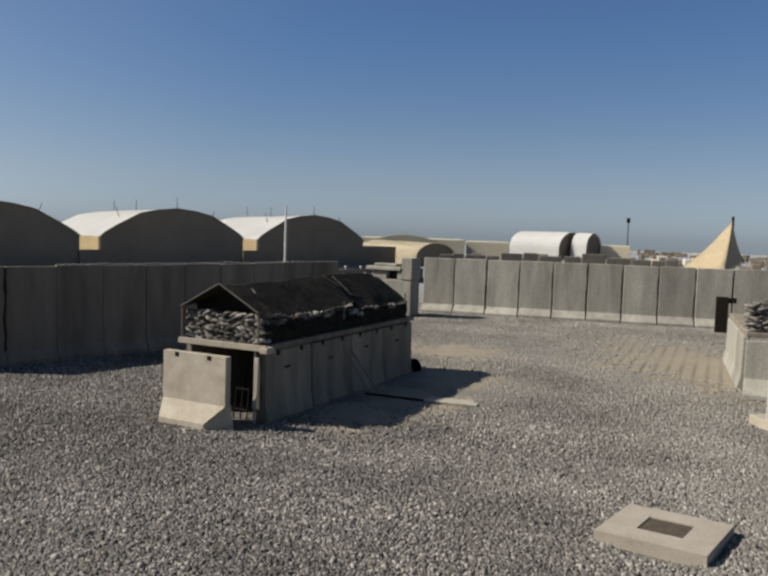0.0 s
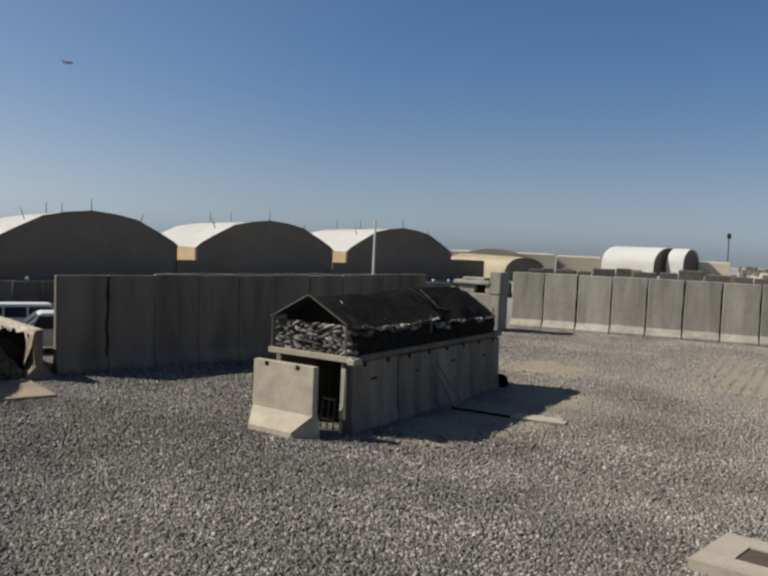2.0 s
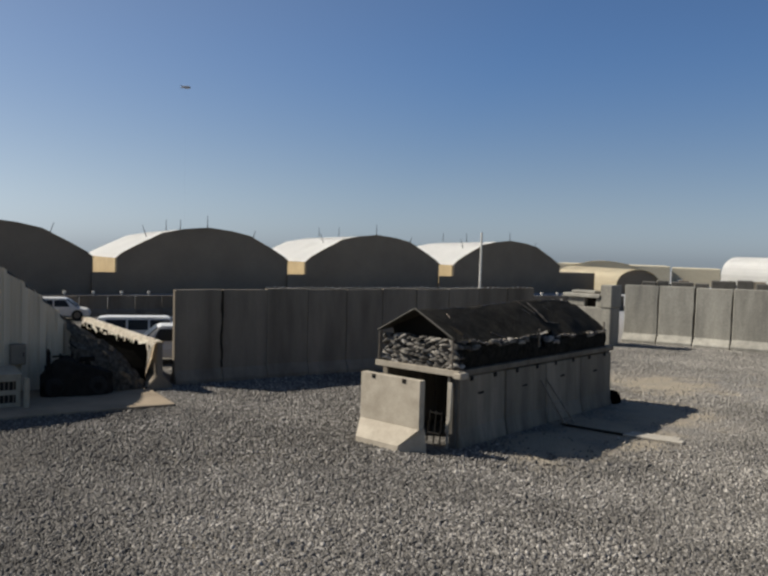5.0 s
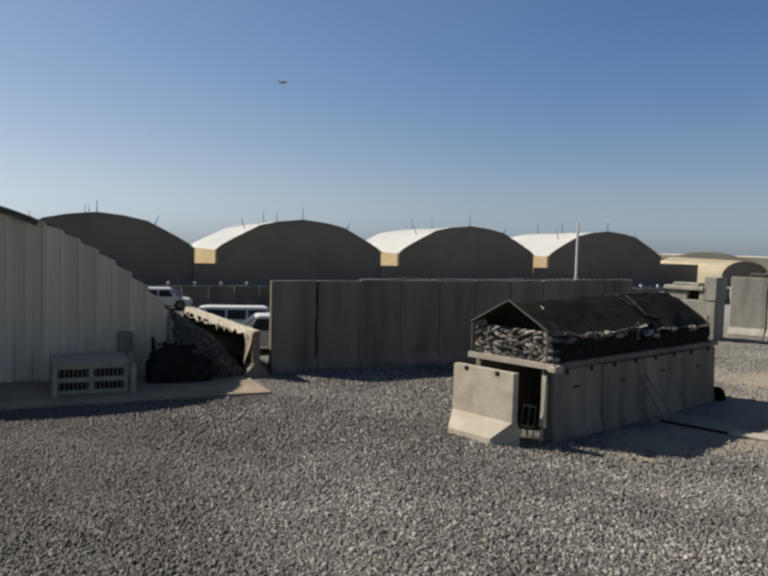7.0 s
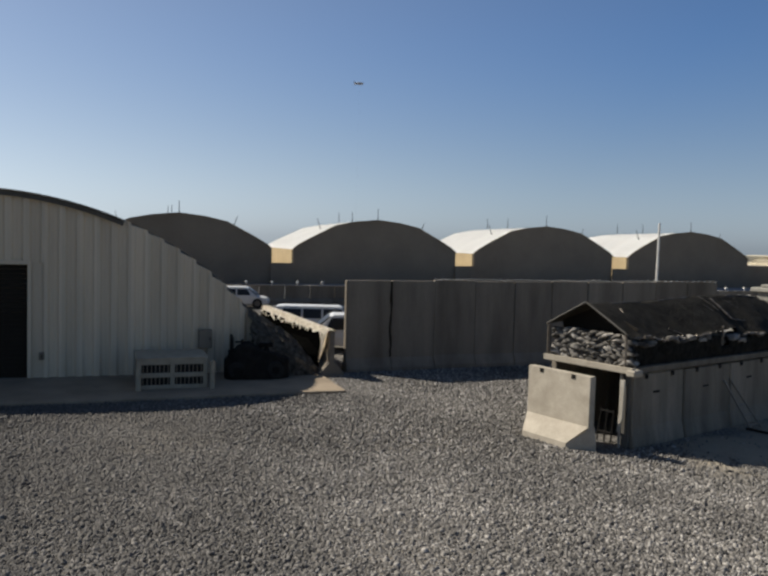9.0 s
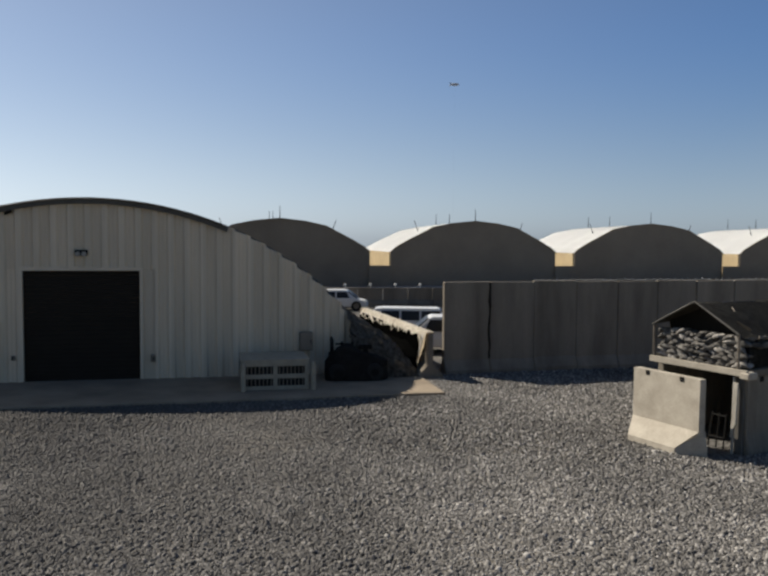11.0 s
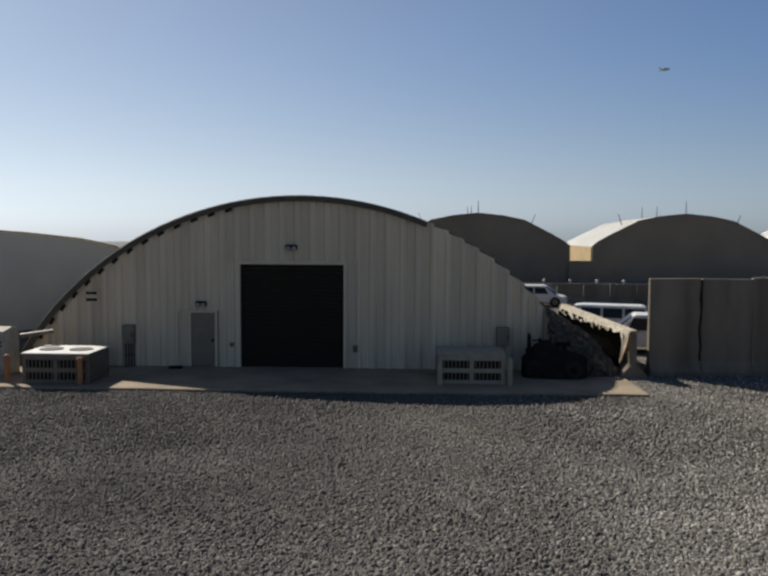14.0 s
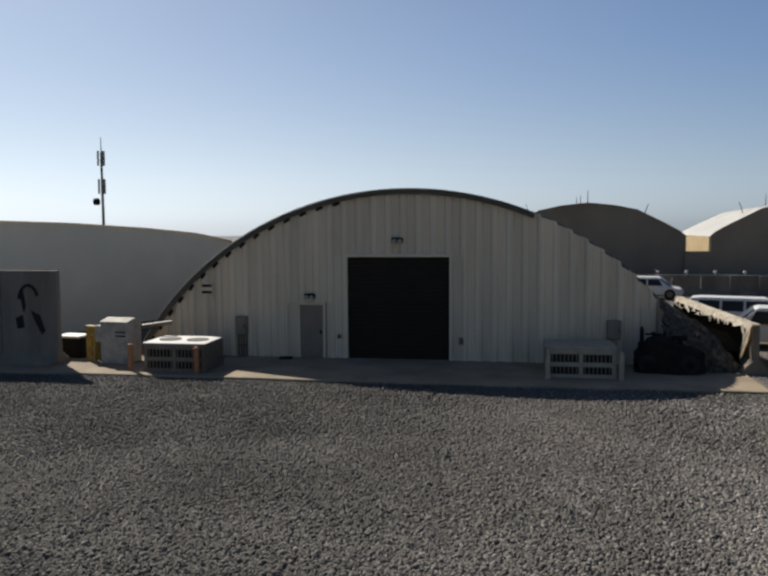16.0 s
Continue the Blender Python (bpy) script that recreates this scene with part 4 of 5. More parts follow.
# roof of ribbed arch panels
bm = bmesh.new()
prof = [(0, 0), (0.06, 0.06), (0.3, 0.0), (0.54, 0.06), (0.6, 0.0)]
ang = math.acos(-QZ / QR)
arcs = []
for y, dr in prof:
    arcs.append([(bm.verts.new((QC + (QR + dr) * math.sin(-ang + 2 * ang * i / 56), y, QZ + (QR + dr) * math.cos(-ang + 2 * ang * i / 56)))) for i in range(57)])
for a, c in zip(arcs, arcs[1:]):
    for i in range(56):
        bm.faces.new((a[i], a[i + 1], c[i + 1], c[i]))
bmesh.ops.solidify(bm, geom=bm.faces[:], thickness=0.03)
roof_mesh = mesh_of("roof_panel", bm, ROOF_METAL)
for i in range(1, 38):
    again("roof_panel", roof_mesh, metal, pose(0, -0.45 + i * 0.6, 0))
# the overhang at the front ends where the stepped wall panels stand proud
bm = bmesh.new()
arcs = [[(bm.verts.new((QC + (QR + dr) * math.sin(-ang + 2 * ang * i / 56), y, QZ + (QR + dr) * math.cos(-ang + 2 * ang * i / 56)))) for i in range(39)] for y, dr in ((-0.3, 0.0), (-0.22, 0.05), (0.15, 0.0))]
for a, c in zip(arcs, arcs[1:]):
    for i in range(38):
        bm.faces.new((a[i], a[i + 1], c[i + 1], c[i]))
bmesh.ops.solidify(bm, geom=bm.faces[:], thickness=0.04)
part("roof_overhang", bm, FLASHING, metal)
bm = bmesh.new()
prism(bm, [(QC + QR * 0.995 * math.sin(-ang + 2 * ang * i / 40), 22.2, QZ + QR * 0.995 * math.cos(-ang + 2 * ang * i / 40)) for i in range(41)], (0, 0.1, 0))
part("rear_wall", bm, CREAM_METAL, metal)


def wall_lamp(x, z):
    bm = bmesh.new()
    box(bm, -0.2, 0.2, -0.16, 0, 0.0, 0.2)
    bevel(bm, 0.03)
    ob = solid("wall_lamp", bm, DARK_METAL, QM @ pose(x, -0.075, z - 0.1), "dark twin wall lamp over the doorway", "lamp", "wall lamps")
    for dx in (-0.1, 0.1):
        bm = bmesh.new()
        tube(bm, (dx, -0.05, 0.1), (dx, -0.22, 0.06), 0.07, 10, 0.085)
        part("lamp_head", bm, LENS, ob)


wall_lamp(1.87, 4.43)
wall_lamp(-1.4, 2.39)


def cabinet(x, z0, z1, w, d, label):
    bm = bmesh.new()
    box(bm, -w / 2, w / 2, -d, 0, z0, z1)
    bevel(bm, 0.015)
    ob = solid("electric_cabinet", bm, GREY_METAL, QM @ pose(x, -0.075, 0), label, "cabinet", "electric cabinets")
    bm = bmesh.new()
    box(bm, -w / 2 + 0.03, w / 2 - 0.03, -d - 0.015, -d + 0.002, z0 + 0.05, z1 - 0.05)
    door = part("door", bm, GREY_DOOR, ob)
    bm = bmesh.new()
    box(bm, w / 2 - 0.09, w / 2 - 0.06, -d - 0.04, -d - 0.014, (z0 + z1) / 2 - 0.06, (z0 + z1) / 2 + 0.06)
    part("handle", bm, DARK_METAL, door)


cabinet(-4.0, 0.92, 1.62, 0.42, 0.25, "grey electric cabinet on conduits against the metal wall")
bm = bmesh.new()
for x in (-0.15, -0.05, 0.05, 0.16):
    tube(bm, (x, -0.09, 0.09), (x, -0.09, 0.94), 0.035, 6)
box(bm, -0.2, 0.2, -0.12, -0.06, 0.5, 0.54)
solid("conduit_pipes", bm, FLASHING, QM @ pose(-4.0, -0.075, 0), "dark conduits rising from the apron to the cabinet", "pipe")
bm = bmesh.new()
box(bm, -0.22, 0.22, -0.35, 0.0, 0.09, 0.85)
bevel(bm, 0.05)
solid("rubbish_bin", bm, DARK_METAL, QM @ pose(-5.0, -0.3, 0), "dark bin standing against the metal wall", "bin")
bm = bmesh.new()
box(bm, -0.25, 0.25, -0.12, 0.12, 0.1, 0.18)
bevel(bm, 0.03)
solid("door_mat", bm, CLOTH, QM @ pose(-2.25, -0.45, 0, 0, 0, 8), "dark folded mat on the apron", "mat")
cabinet(9.4, 1.0, 1.66, 0.46, 0.25, "small grey electric box on the metal wall")
cabinet(4.15, 0.7, 0.95, 0.16, 0.1, "small grey switch box beside the roller door")
cabinet(-0.3, 0.85, 1.0, 0.12, 0.1, "small dark switch box beside the roller door")
# small sign of two bars
bm = bmesh.new()
box(bm, -0.24, 0.24, -0.09, -0.075, -0.22, 0.22)
sign = solid("wall_sign", bm, CREAM_METAL, QM @ pose(-5.4, 0, 2.62), "cream wall plate with dark bars of writing", "sign")
for z in (-0.12, 0.12):
    bm = bmesh.new()
    box(bm, -0.2, 0.2, -0.096, -0.089, z - 0.05, z + 0.05)
    part("writing_bar", bm, DARK_METAL, sign)

# apron
bm = bmesh.new()
box(bm, -13, 13.42, -4.05, 0.1, -0.1, 0.1)
bmesh.ops.subdivide_edges(bm, edges=[e for e in bm.edges if e.calc_length() > 10], cuts=16, use_grid_fill=True)
for v in bm.verts:
    if v.co.y < -2:
        v.co.y += 0.12 * noise.noise((v.co.x * 0.8, 0, 0))
bevel(bm, 0.02)
solid("pavement", bm, APRON, QM, "grey concrete apron before the metal building", "pavement", kind="structure")


# ---- air handling units and bollards ----
def air_unit(m, label, body_mat, fans=(-0.5, 0.5)):
    ob = thing("air_handling_unit", m, label, "air conditioner", "air handling units")
    W, D, HH = 2.16, 1.7, 0.98
    bm = bmesh.new()
    box(bm, -W / 2, W / 2, 0.04, D, 0.0, HH - 0.04)
    part("body", bm, GREY_METAL, ob, "grey casing")
    lid_mat = WHITE_UNIT if body_mat is GREY_METAL else body_mat
    for x0, x1, z0, z1 in ((-W / 2, -W / 2 + 0.13, 0, HH - 0.04), (W / 2 - 0.13, W / 2, 0, HH - 0.04), (-0.07, 0.07, 0, HH - 0.04),
                           (-W / 2 + 0.13, -0.07, 0.36, 0.5), (0.07, W / 2 - 0.13, 0.36, 0.5),
                           (-W / 2 + 0.13, -0.07, 0.76, HH - 0.04), (0.07, W / 2 - 0.13, 0.76, HH - 0.04),
                           (-W / 2 + 0.13, -0.07, 0.0, 0.12), (0.07, W / 2 - 0.13, 0.0, 0.12)):
        bm = bmesh.new()
        box(bm, x0, x1, 0, 0.05, z0, z1)
        bevel(bm, 0.006)
        part("front_frame", bm, body_mat, ob)
    for x0, x1 in ((-W / 2 + 0.13, -0.07), (0.07, W / 2 - 0.13)):
        for z0, z1 in ((0.12, 0.36), (0.5, 0.76)):
            bm = bmesh.new()
            box(bm, x0, x1, 0.034, 0.038, z0, z1)
            g = part("grille", bm, DARK_METAL, ob, "dark coil grille")
            for i in range(7):
                bm = bmesh.new()
                xx = x0 + (x1 - x0) * (i + 0.5) / 7
                box(bm, xx - 0.015, xx + 0.015, 0.02, 0.033, z0, z1)
                part("grille_bar", bm, GREY_METAL, g)
    bm = bmesh.new()
    box(bm, -W / 2 - 0.03, W / 2 + 0.03, -0.03, D + 0.03, HH - 0.04, HH)
    bevel(bm, 0.01)
    part("lid", bm, lid_mat, ob)
    for xx in fans:
        bm = bmesh.new()
        tube(bm, (xx, 0.85, HH), (xx, 0.85, HH + 0.02), 0.38, 20)
        part("fan_guard", bm, FLASHING, ob, "dark round fan guard")
    return ob


def bollard(p, mat, label, h=0.9):
    bm = bmesh.new()
    tube(bm, (0, 0, 0), (0, 0, h), 0.085, 12)
    bmesh.ops.bevel(bm, geom=[e for e in bm.edges if abs(e.verts[0].co.z - h) < 0.01 and abs(e.verts[1].co.z - h) < 0.01], offset=0.03, segments=2, affect="EDGES")
    solid("bollard", bm, mat, pose(p[0], p[1], 0.1), label, "bollard", "bollards")


air_unit(pose(-17.0, 18.55, 0.1, 0, 0, QH), "cream and grey air conditioning unit with dark grilles", CREAM_POST, fans=())
air_unit(pose(-25.5, 8.25, 0.1, 0, 0, QH), "grey air conditioning unit with dark grilles and white lid", GREY_METAL)
bollard((-17.56, 17.66), CREAM_POST, "cream steel bollard before the air unit")
bollard((-16.02, 19.29), CREAM_POST, "cream steel bollard before the air unit")
bollard((-26.75, 7.15), ORANGE, "orange steel bollard before the air unit")
bollard((-24.75, 8.75), ORANGE, "orange steel bollard before the air unit")


# ---- painted emblem on the wall panel ----
EM = pose(-29.46 - 0.76, 5.45 - 0.825, 0, 0, 0, heading((-32.5, 2.15), (-29.46, 5.45)))
emblem = thing("wall_emblem", EM, "faded black painted emblem on the concrete panel", "emblem")
bm = bmesh.new()
ring = [(0.42 * math.cos(radians(20 + i * 17)), 2.35 + 0.62 * math.sin(radians(20 + i * 17))) for i in range(10)]
prism(bm, [(x, -0.155, z) for x, z in ring] + [(x * 0.78, -0.155, 2.35 + (z - 2.35) * 0.84) for x, z in ring[::-1]], (0, 0.05, 0))
part("painted_arc", bm, BLACK_PAINT, emblem)
for poly in (((0.1, 2.0), (0.42, 1.85), (0.62, 1.3), (0.5, 1.15), (0.25, 1.6)), ((-0.52, 1.75), (-0.25, 1.85), (-0.2, 1.4), (-0.45, 1.35)), ((-0.3, 2.5), (-0.22, 2.75), (-0.12, 2.2), (-0.2, 1.95))):
    bm = bmesh.new()
    prism(bm, [(x, -0.155, z) for x, z in poly], (0, 0.05, 0))
    part("painted_mark", bm, BLACK_PAINT, emblem)

# ---- clutter between the buildings ----
bm = bmesh.new()
box(bm, -0.55, 0.55, 0, 0.9, 0, 1.5)
prism(bm, [(-0.58, -0.03, 1.5), (-0.58, 0.93, 1.5), (-0.58, 0.5, 1.62)], (1.16, 0, 0))
bevel(bm, 0.02)
whiteu = solid("white_cabinet", bm, WORN_PAINT, pose(-28.3, 7.0, 0.1, 0, 0, QH - 6), "off-white metal plant cabinet on the apron", "cabinet")
bm = bmesh.new()
box(bm, -0.45, 0.45, -0.02, 0.0, 0.15, 1.35)
part("door", bm, WORN_PAINT, whiteu)
bm = bmesh.new()
box(bm, -0.85, -0.56, 0.1, 0.8, 0.75, 1.34)
bevel(bm, 0.02)
part("side_box", bm, WORN_PAINT, whiteu, "off-white box on the cabinet's side")
for z in (0.98, 1.12):
    bm = bmesh.new()
    box(bm, 0.1, 0.5, -0.035, -0.018, z, z + 0.05)
    part("vent_slot", bm, DARK_METAL, whiteu)
bm = bmesh.new()
tube(bm, (-27.9, 7.9, 1.42), (-27.62, 8.9, 1.52), 0.08)
solid("duct_pipe", bm, GREY_METAL, pose(0, 0, 0), "grey duct running to the metal building", "pipe")
bm = bmesh.new()
for x in (-0.22, 0.12):
    box(bm, x, x + 0.13, -0.08, 0.08, 0, 1.2)
box(bm, -0.24, 0.27, -0.1, 0.1, 1.2, 1.3)
box(bm, -0.09, 0.12, -0.05, 0.05, 0.35, 0.47)
bevel(bm, 0.02)
solid("yellow_frame", bm, YELLOW, pose(-29.45, 6.5, 0.1, 0, 0, 25), "yellow steel guard frame beside the cabinet", "frame")
bm = bmesh.new()
box(bm, -0.4, 0.4, -0.3, 0.3, 0, 1.05)
box(bm, -0.3, 0.6, -0.25, 0.25, 1.05, 1.16)
bevel(bm, 0.03)
solid("grey_machine", bm, FLASHING, pose(-29.3, 7.15, 0.1, 0, 0, 35), "dark grey machine casing behind the yellow frame", "machine")
bm = bmesh.new()
box(bm, -0.55, 0.55, -0.4, 0.4, 0, 0.75)
bevel(bm, 0.05)
solid("dark_generator", bm, DARK_METAL, pose(-30.8, 6.2, 0.1, 0, 0, 40), "small black generator on the apron", "generator")
bm = bmesh.new()
box(bm, -0.6, 0.5, -0.42, 0.42, 0.755, 0.83)
bevel(bm, 0.02)
solid("white_sheet", bm, WHITE_UNIT, pose(-30.8, 6.2, 0.1, 0, 0, 40), "white sheet lying on the black generator", "sheet")

# black filler for shade between the building and barriers; strip for sunlit barrier tops
stack_m = pose(-14.95, 23.55, 0, 0, 0, math.degrees(math.atan2(0.68, -0.733)))     # local x runs back along the building, +y towards it
bm = bmesh.new()
grid = []
for i in range(33):
    x = 0.25 + 8.6 * i / 32
    row = []
    for k, (y, z) in enumerate(((-0.28, 0.0), (-0.26, 0.95), (-0.2, 1.1), (0.1, 1.05), (0.3, 0.9), (0.62, 0.6), (0.8, 0.0))):
        row.append(bm.verts.new((x + 0.16 * noise.noise((x, k * 0.7, 2)), y + 0.16 * noise.noise((x * 1.4, k, 4)), z * (1 + 0.09 * noise.noise((x * 1.1, 0, k * 0.3))) * min(1, 0.72 + i * 0.1))))
    grid.append(row)
for a, c in zip(grid, grid[1:]):
    for k in range(6):
        bm.faces.new((a[k], c[k], c[k + 1], a[k + 1]))
bm.faces.new(grid[0])
bm.faces.new(grid[-1][::-1])
solid("shade_filler", bm, BLACK_CLOTH_SHADE, stack_m, "black mound filling the shaded gap beside the metal building", "pallet")
bm = bmesh.new()
rnd = random.Random(12)
# ragged lower edge draws the scalloped shadow line on the barriers
xs = [0.05 + 9.9 * i / 66 for i in range(67)]
low = [(0.2 + 0.035 * min(x, 6.5)) + 0.22 * noise.noise((x * 2.2, 0, 9)) + rnd.uniform(-0.14, 0.12) for x in xs]
low[0], low[1], low[2], low[3], low[4], low[5] = 0.14, 0.4, 1.5, 0.7, 0.45, 0.36
NM = pose(-14.3, 23.75, 0, 0, 0, heading(bp, bq))
cols = []
for x, d in zip(xs, low):
    w = 0.02 * noise.noise((x * 3, 1, 1))
    cols.append([bm.verts.new((x, y, z)) for y, z in ((-0.13, 1.58), (-0.12, 1.69 + w), (0.12, 1.69 + w), (0.16 + w, 1.69 - d * 0.4), (0.2 + 0.1 * min(d, 0.6) + 0.16 * max(0, d - 0.6) + w, 1.68 - d * 0.8))])
for a, c in zip(cols, cols[1:]):
    for k in range(4):
        bm.faces.new((a[k], c[k], c[k + 1], a[k + 1]))
bmesh.ops.solidify(bm, geom=bm.faces[:], thickness=0.012)
band_bm, bm = bm, bmesh.new()
# black sheet over the barrier faces stands in for their shade
cols = [[bm.verts.new((0.55 + 9.4 * i / 40, 0.19 + 0.35 * (1 - z / 1.5) + 0.04 * noise.noise((i * 0.5, z * 2, 8)), z)) for z in (0.05, 0.4, 0.8, 1.2, 1.5)] for i in range(41)]
for a, c in zip(cols, cols[1:]):
    for k in range(4):
        bm.faces.new((a[k], c[k], c[k + 1], a[k + 1]))
bmesh.ops.solidify(bm, geom=bm.faces[:], thickness=0.01)
solid("shade_sheet", bm, BLACK_CLOTH_SHADE, NM, "black sheet standing in for shade on the barrier faces", "cloth")
bm = band_bm
solid("sunlit_band", bm, SUNLIT_BAND, NM, "ragged pale strip for the sunlit top of the barriers", "netting")

# dark wheeled pump beside the air unit
cart = thing("utility_cart", pose(-16.2, 21.75, 0.1, 0, 0, QH - 5), "dark utility cart under a crumpled black sheet", "cart")
bm = bmesh.new()
prism(bm, [(-0.9, -0.4, 0.35), (-0.9, -0.4, 0.95), (0.3, -0.4, 0.9), (0.95, -0.4, 0.6), (0.95, -0.4, 0.35)], (0, 0.85, 0))
bevel(bm, 0.06, 2)
part("body", bm, DARK_METAL, cart)
for x in (-0.65, 0.65):
    for y in (-0.48, 0.48):
        bm = bmesh.new()
        tube(bm, (x, y - 0.09, 0.3), (x, y + 0.09, 0.3), 0.3, 16)
        bevel(bm, 0.03)
        w = part("wheel", bm, RUBBER, cart)
        bm = bmesh.new()
        tube(bm, (x, y - 0.1, 0.3), (x, y + 0.1, 0.3), 0.13, 12)
        part("rim", bm, DARK_METAL, w)
for a, c in (((-0.8, -0.3, 0.9), (-0.8, -0.3, 1.4)), ((-0.8, 0.4, 0.9), (-0.8, 0.4, 1.4)), ((-0.8, -0.3, 1.4), (-0.8, 0.4, 1.4)), ((-0.1, 0, 0.9), (-0.1, 0, 1.3)), ((0.5, 0.0, 0.8), (0.35, 0.0, 1.15)), ((0.15, 0, 1.15), (0.6, 0, 1.15))):
    bm = bmesh.new()
    tube(bm, a, c, 0.04)
    part("frame_tube", bm, DARK_METAL, cart)


bm = bmesh.new()
cover_rows = []
for i in range(17):
    u = i / 16
    x = -1.05 + 2.2 * u
    top = (1.14 - 0.8 * max(0, u - 0.4)) * min(1, 0.55 + 2.4 * u)
    slim = min(1, 0.6 + 2.5 * u, 0.35 + 3 * (1 - u))
    ring = []
    for y, z in ((-0.62, 0.0), (-0.56, 0.3), (-0.5, 0.62), (-0.36, 0.95), (0.0, 1.02), (0.36, 0.95), (0.52, 0.6), (0.6, 0.0)):
        ring.append(bm.verts.new((x + 0.05 * noise.noise((u * 5, y * 3, z)), y * slim + 0.09 * noise.noise((u * 6, z * 3, 4)), max(0.01, z * top * (1 + 0.12 * noise.noise((u * 4, y * 2, 9)))))))
    cover_rows.append(ring)
for a, c in zip(cover_rows, cover_rows[1:]):
    for k in range(7):
        bm.faces.new((a[k], c[k], c[k + 1], a[k + 1]))
bm.faces.new(cover_rows[0])
bm.faces.new(cover_rows[-1][::-1])
part("cover_sheet", bm, CLOTH, cart, "crumpled black cover sheet")
for x, z in ((-0.45, 1.3), (0.35, 1.15)):
    bm = bmesh.new()
    tube(bm, (x, 0, 0.75), (x, 0, z), 0.045, 8)
    stem = part("valve_stem", bm, DARK_METAL, cart)
    bm = bmesh.new()
    tube(bm, (x - 0.24, 0, z - 0.08), (x + 0.24, 0, z - 0.08), 0.035, 6)
    part("valve_handle", bm, DARK_METAL, stem)
bm = bmesh.new()
tube(bm, (-0.6, 0.0, 0.62), (0.55, 0.0, 0.58), 0.36, 14, 0.3)
bevel(bm, 0.05)
part("tank", bm, DARK_METAL, cart, "dark cylindrical tank", smooth=True)


# heap of grey netting and scrap slumped against the building's corner
bm = bmesh.new()
grid = []
for i in range(25):
    u = i / 24
    row = []
    for k in range(13):
        w = k / 12
        top = 2.3 * (1 - u) ** 0.6 * (1 - w) ** 0.3 + 0.12
        x, y = 10.9 + 2.45 * u, 0.15 - 1.35 * w
        row.append(bm.verts.new((x + 0.16 * noise.noise((u * 6, w * 5, 1)), y + 0.12 * noise.noise((u * 7, w * 4, 5)),
                                 max(0.06, top + 0.14 * noise.noise((u * 7, w * 6, 3)) * min(1, 6 * (1 - w)) + 0.09 * noise.noise((u * 19, w * 16, 8)) * min(1, 6 * (1 - w))))))
    grid.append(row)
for a, c in zip(grid, grid[1:]):
    for k in range(12):
        bm.faces.new((a[k], c[k], c[k + 1], a[k + 1]))
bmesh.ops.solidify(bm, geom=bm.faces[:], thickness=0.02)
solid("debris_mound", bm, SCRAP_NET, QM, "slumped mound of grey netting and debris by the wall", "debris")
scrap_rnd = random.Random(21)
for i in range(16):
    bm = bmesh.new()
    L = scrap_rnd.uniform(0.25, 0.7)
    tube(bm, (-L / 2, 0, 0), (L / 2, 0, 0.02), scrap_rnd.uniform(0.02, 0.05), 6)
    u = scrap_rnd.uniform(0.05, 0.8)
    solid("scrap_piece", bm, GREY_METAL if i % 3 else DARK_METAL, QM @ pose(10.9 + 2.2 * u, -0.35 - scrap_rnd.uniform(0, 0.6), 0.3 + 1.55 * (1 - u) * scrap_rnd.uniform(0.5, 0.95), scrap_rnd.uniform(-40, 40), scrap_rnd.uniform(-60, 60), scrap_rnd.uniform(0, 180)), "piece of scrap metal lying in the netting heap", "scrap", "scrap pieces")


# ---- long tan shell behind ----
bm = bmesh.new()
SH = pose(-35.91, 2.51, 0, 0, 0, 116.9)
prof = [(-13.86, 0), (-13.86, 3.8), (-11.86, 4.89), (-6.44, 5.26), (2.29, 5.27), (6.06, 5.16), (10.56, 4.9), (14.16, 4.6), (15.75, 4.35), (16.96, 4.14), (19.37, 3.05), (21.25, 1.21), (21.75, 0)]
tan = thing("tan_shelter", SH, "large smooth tan vaulted shelter in shade", "building")
prism(bm, [(x, 0.15, z - 0.06) for x, z in prof], (0, 0.3, 0))
part("end_wall", bm, TAN_SHELL, tan)
bm = bmesh.new()
rows_ = [[bm.verts.new((x, y, z)) for x, z in prof] for y in (0.0, 20.0)]
for i in range(len(prof) - 1):
    bm.faces.new((rows_[0][i], rows_[1][i], rows_[1][i + 1], rows_[0][i + 1]))
bmesh.ops.solidify(bm, geom=bm.faces[:], thickness=0.1)
# sunlit roof gets a greyer colour than the tan toned for the shaded wall
part("roof", bm, CONCRETE_SUNLIT, tan, "grey roof skin, toned for full sun")

# radio mast behind it
mast = thing("radio_mast", pose(*polar(76.5, 75)), "slim grey radio mast with panel antennas", "mast")
bm = bmesh.new()
tube(bm, (0, 0, 0), (0, 0, 11.6), 0.16, 8, 0.1)
tube(bm, (0, 0, 11.6), (0, 0, 12.9), 0.05, 6, 0.03)
part("pole", bm, GREY_METAL, mast)
for z in (7.9, 10.4):
    for k in range(3):
        bm = bmesh.new()
        w = radians(k * 120 + 20)
        box(bm, -0.12, 0.12, -0.08, 0.08, 0, 1.3, pose(0.28 * math.cos(w), 0.28 * math.sin(w), z, 0, 0, k * 120 + 110))
        part("panel_antenna", bm, GREY_METAL, mast)
bm = bmesh.new()
tube(bm, (-0.35, -0.3, 7.2), (-0.6, -0.55, 7.2), 0.32, 14)
part("dish", bm, DARK_METAL, mast)


# ---- hangar row ----
HD, HPHI = 80.0, 47.0
HORG = polar(HPHI, HD)
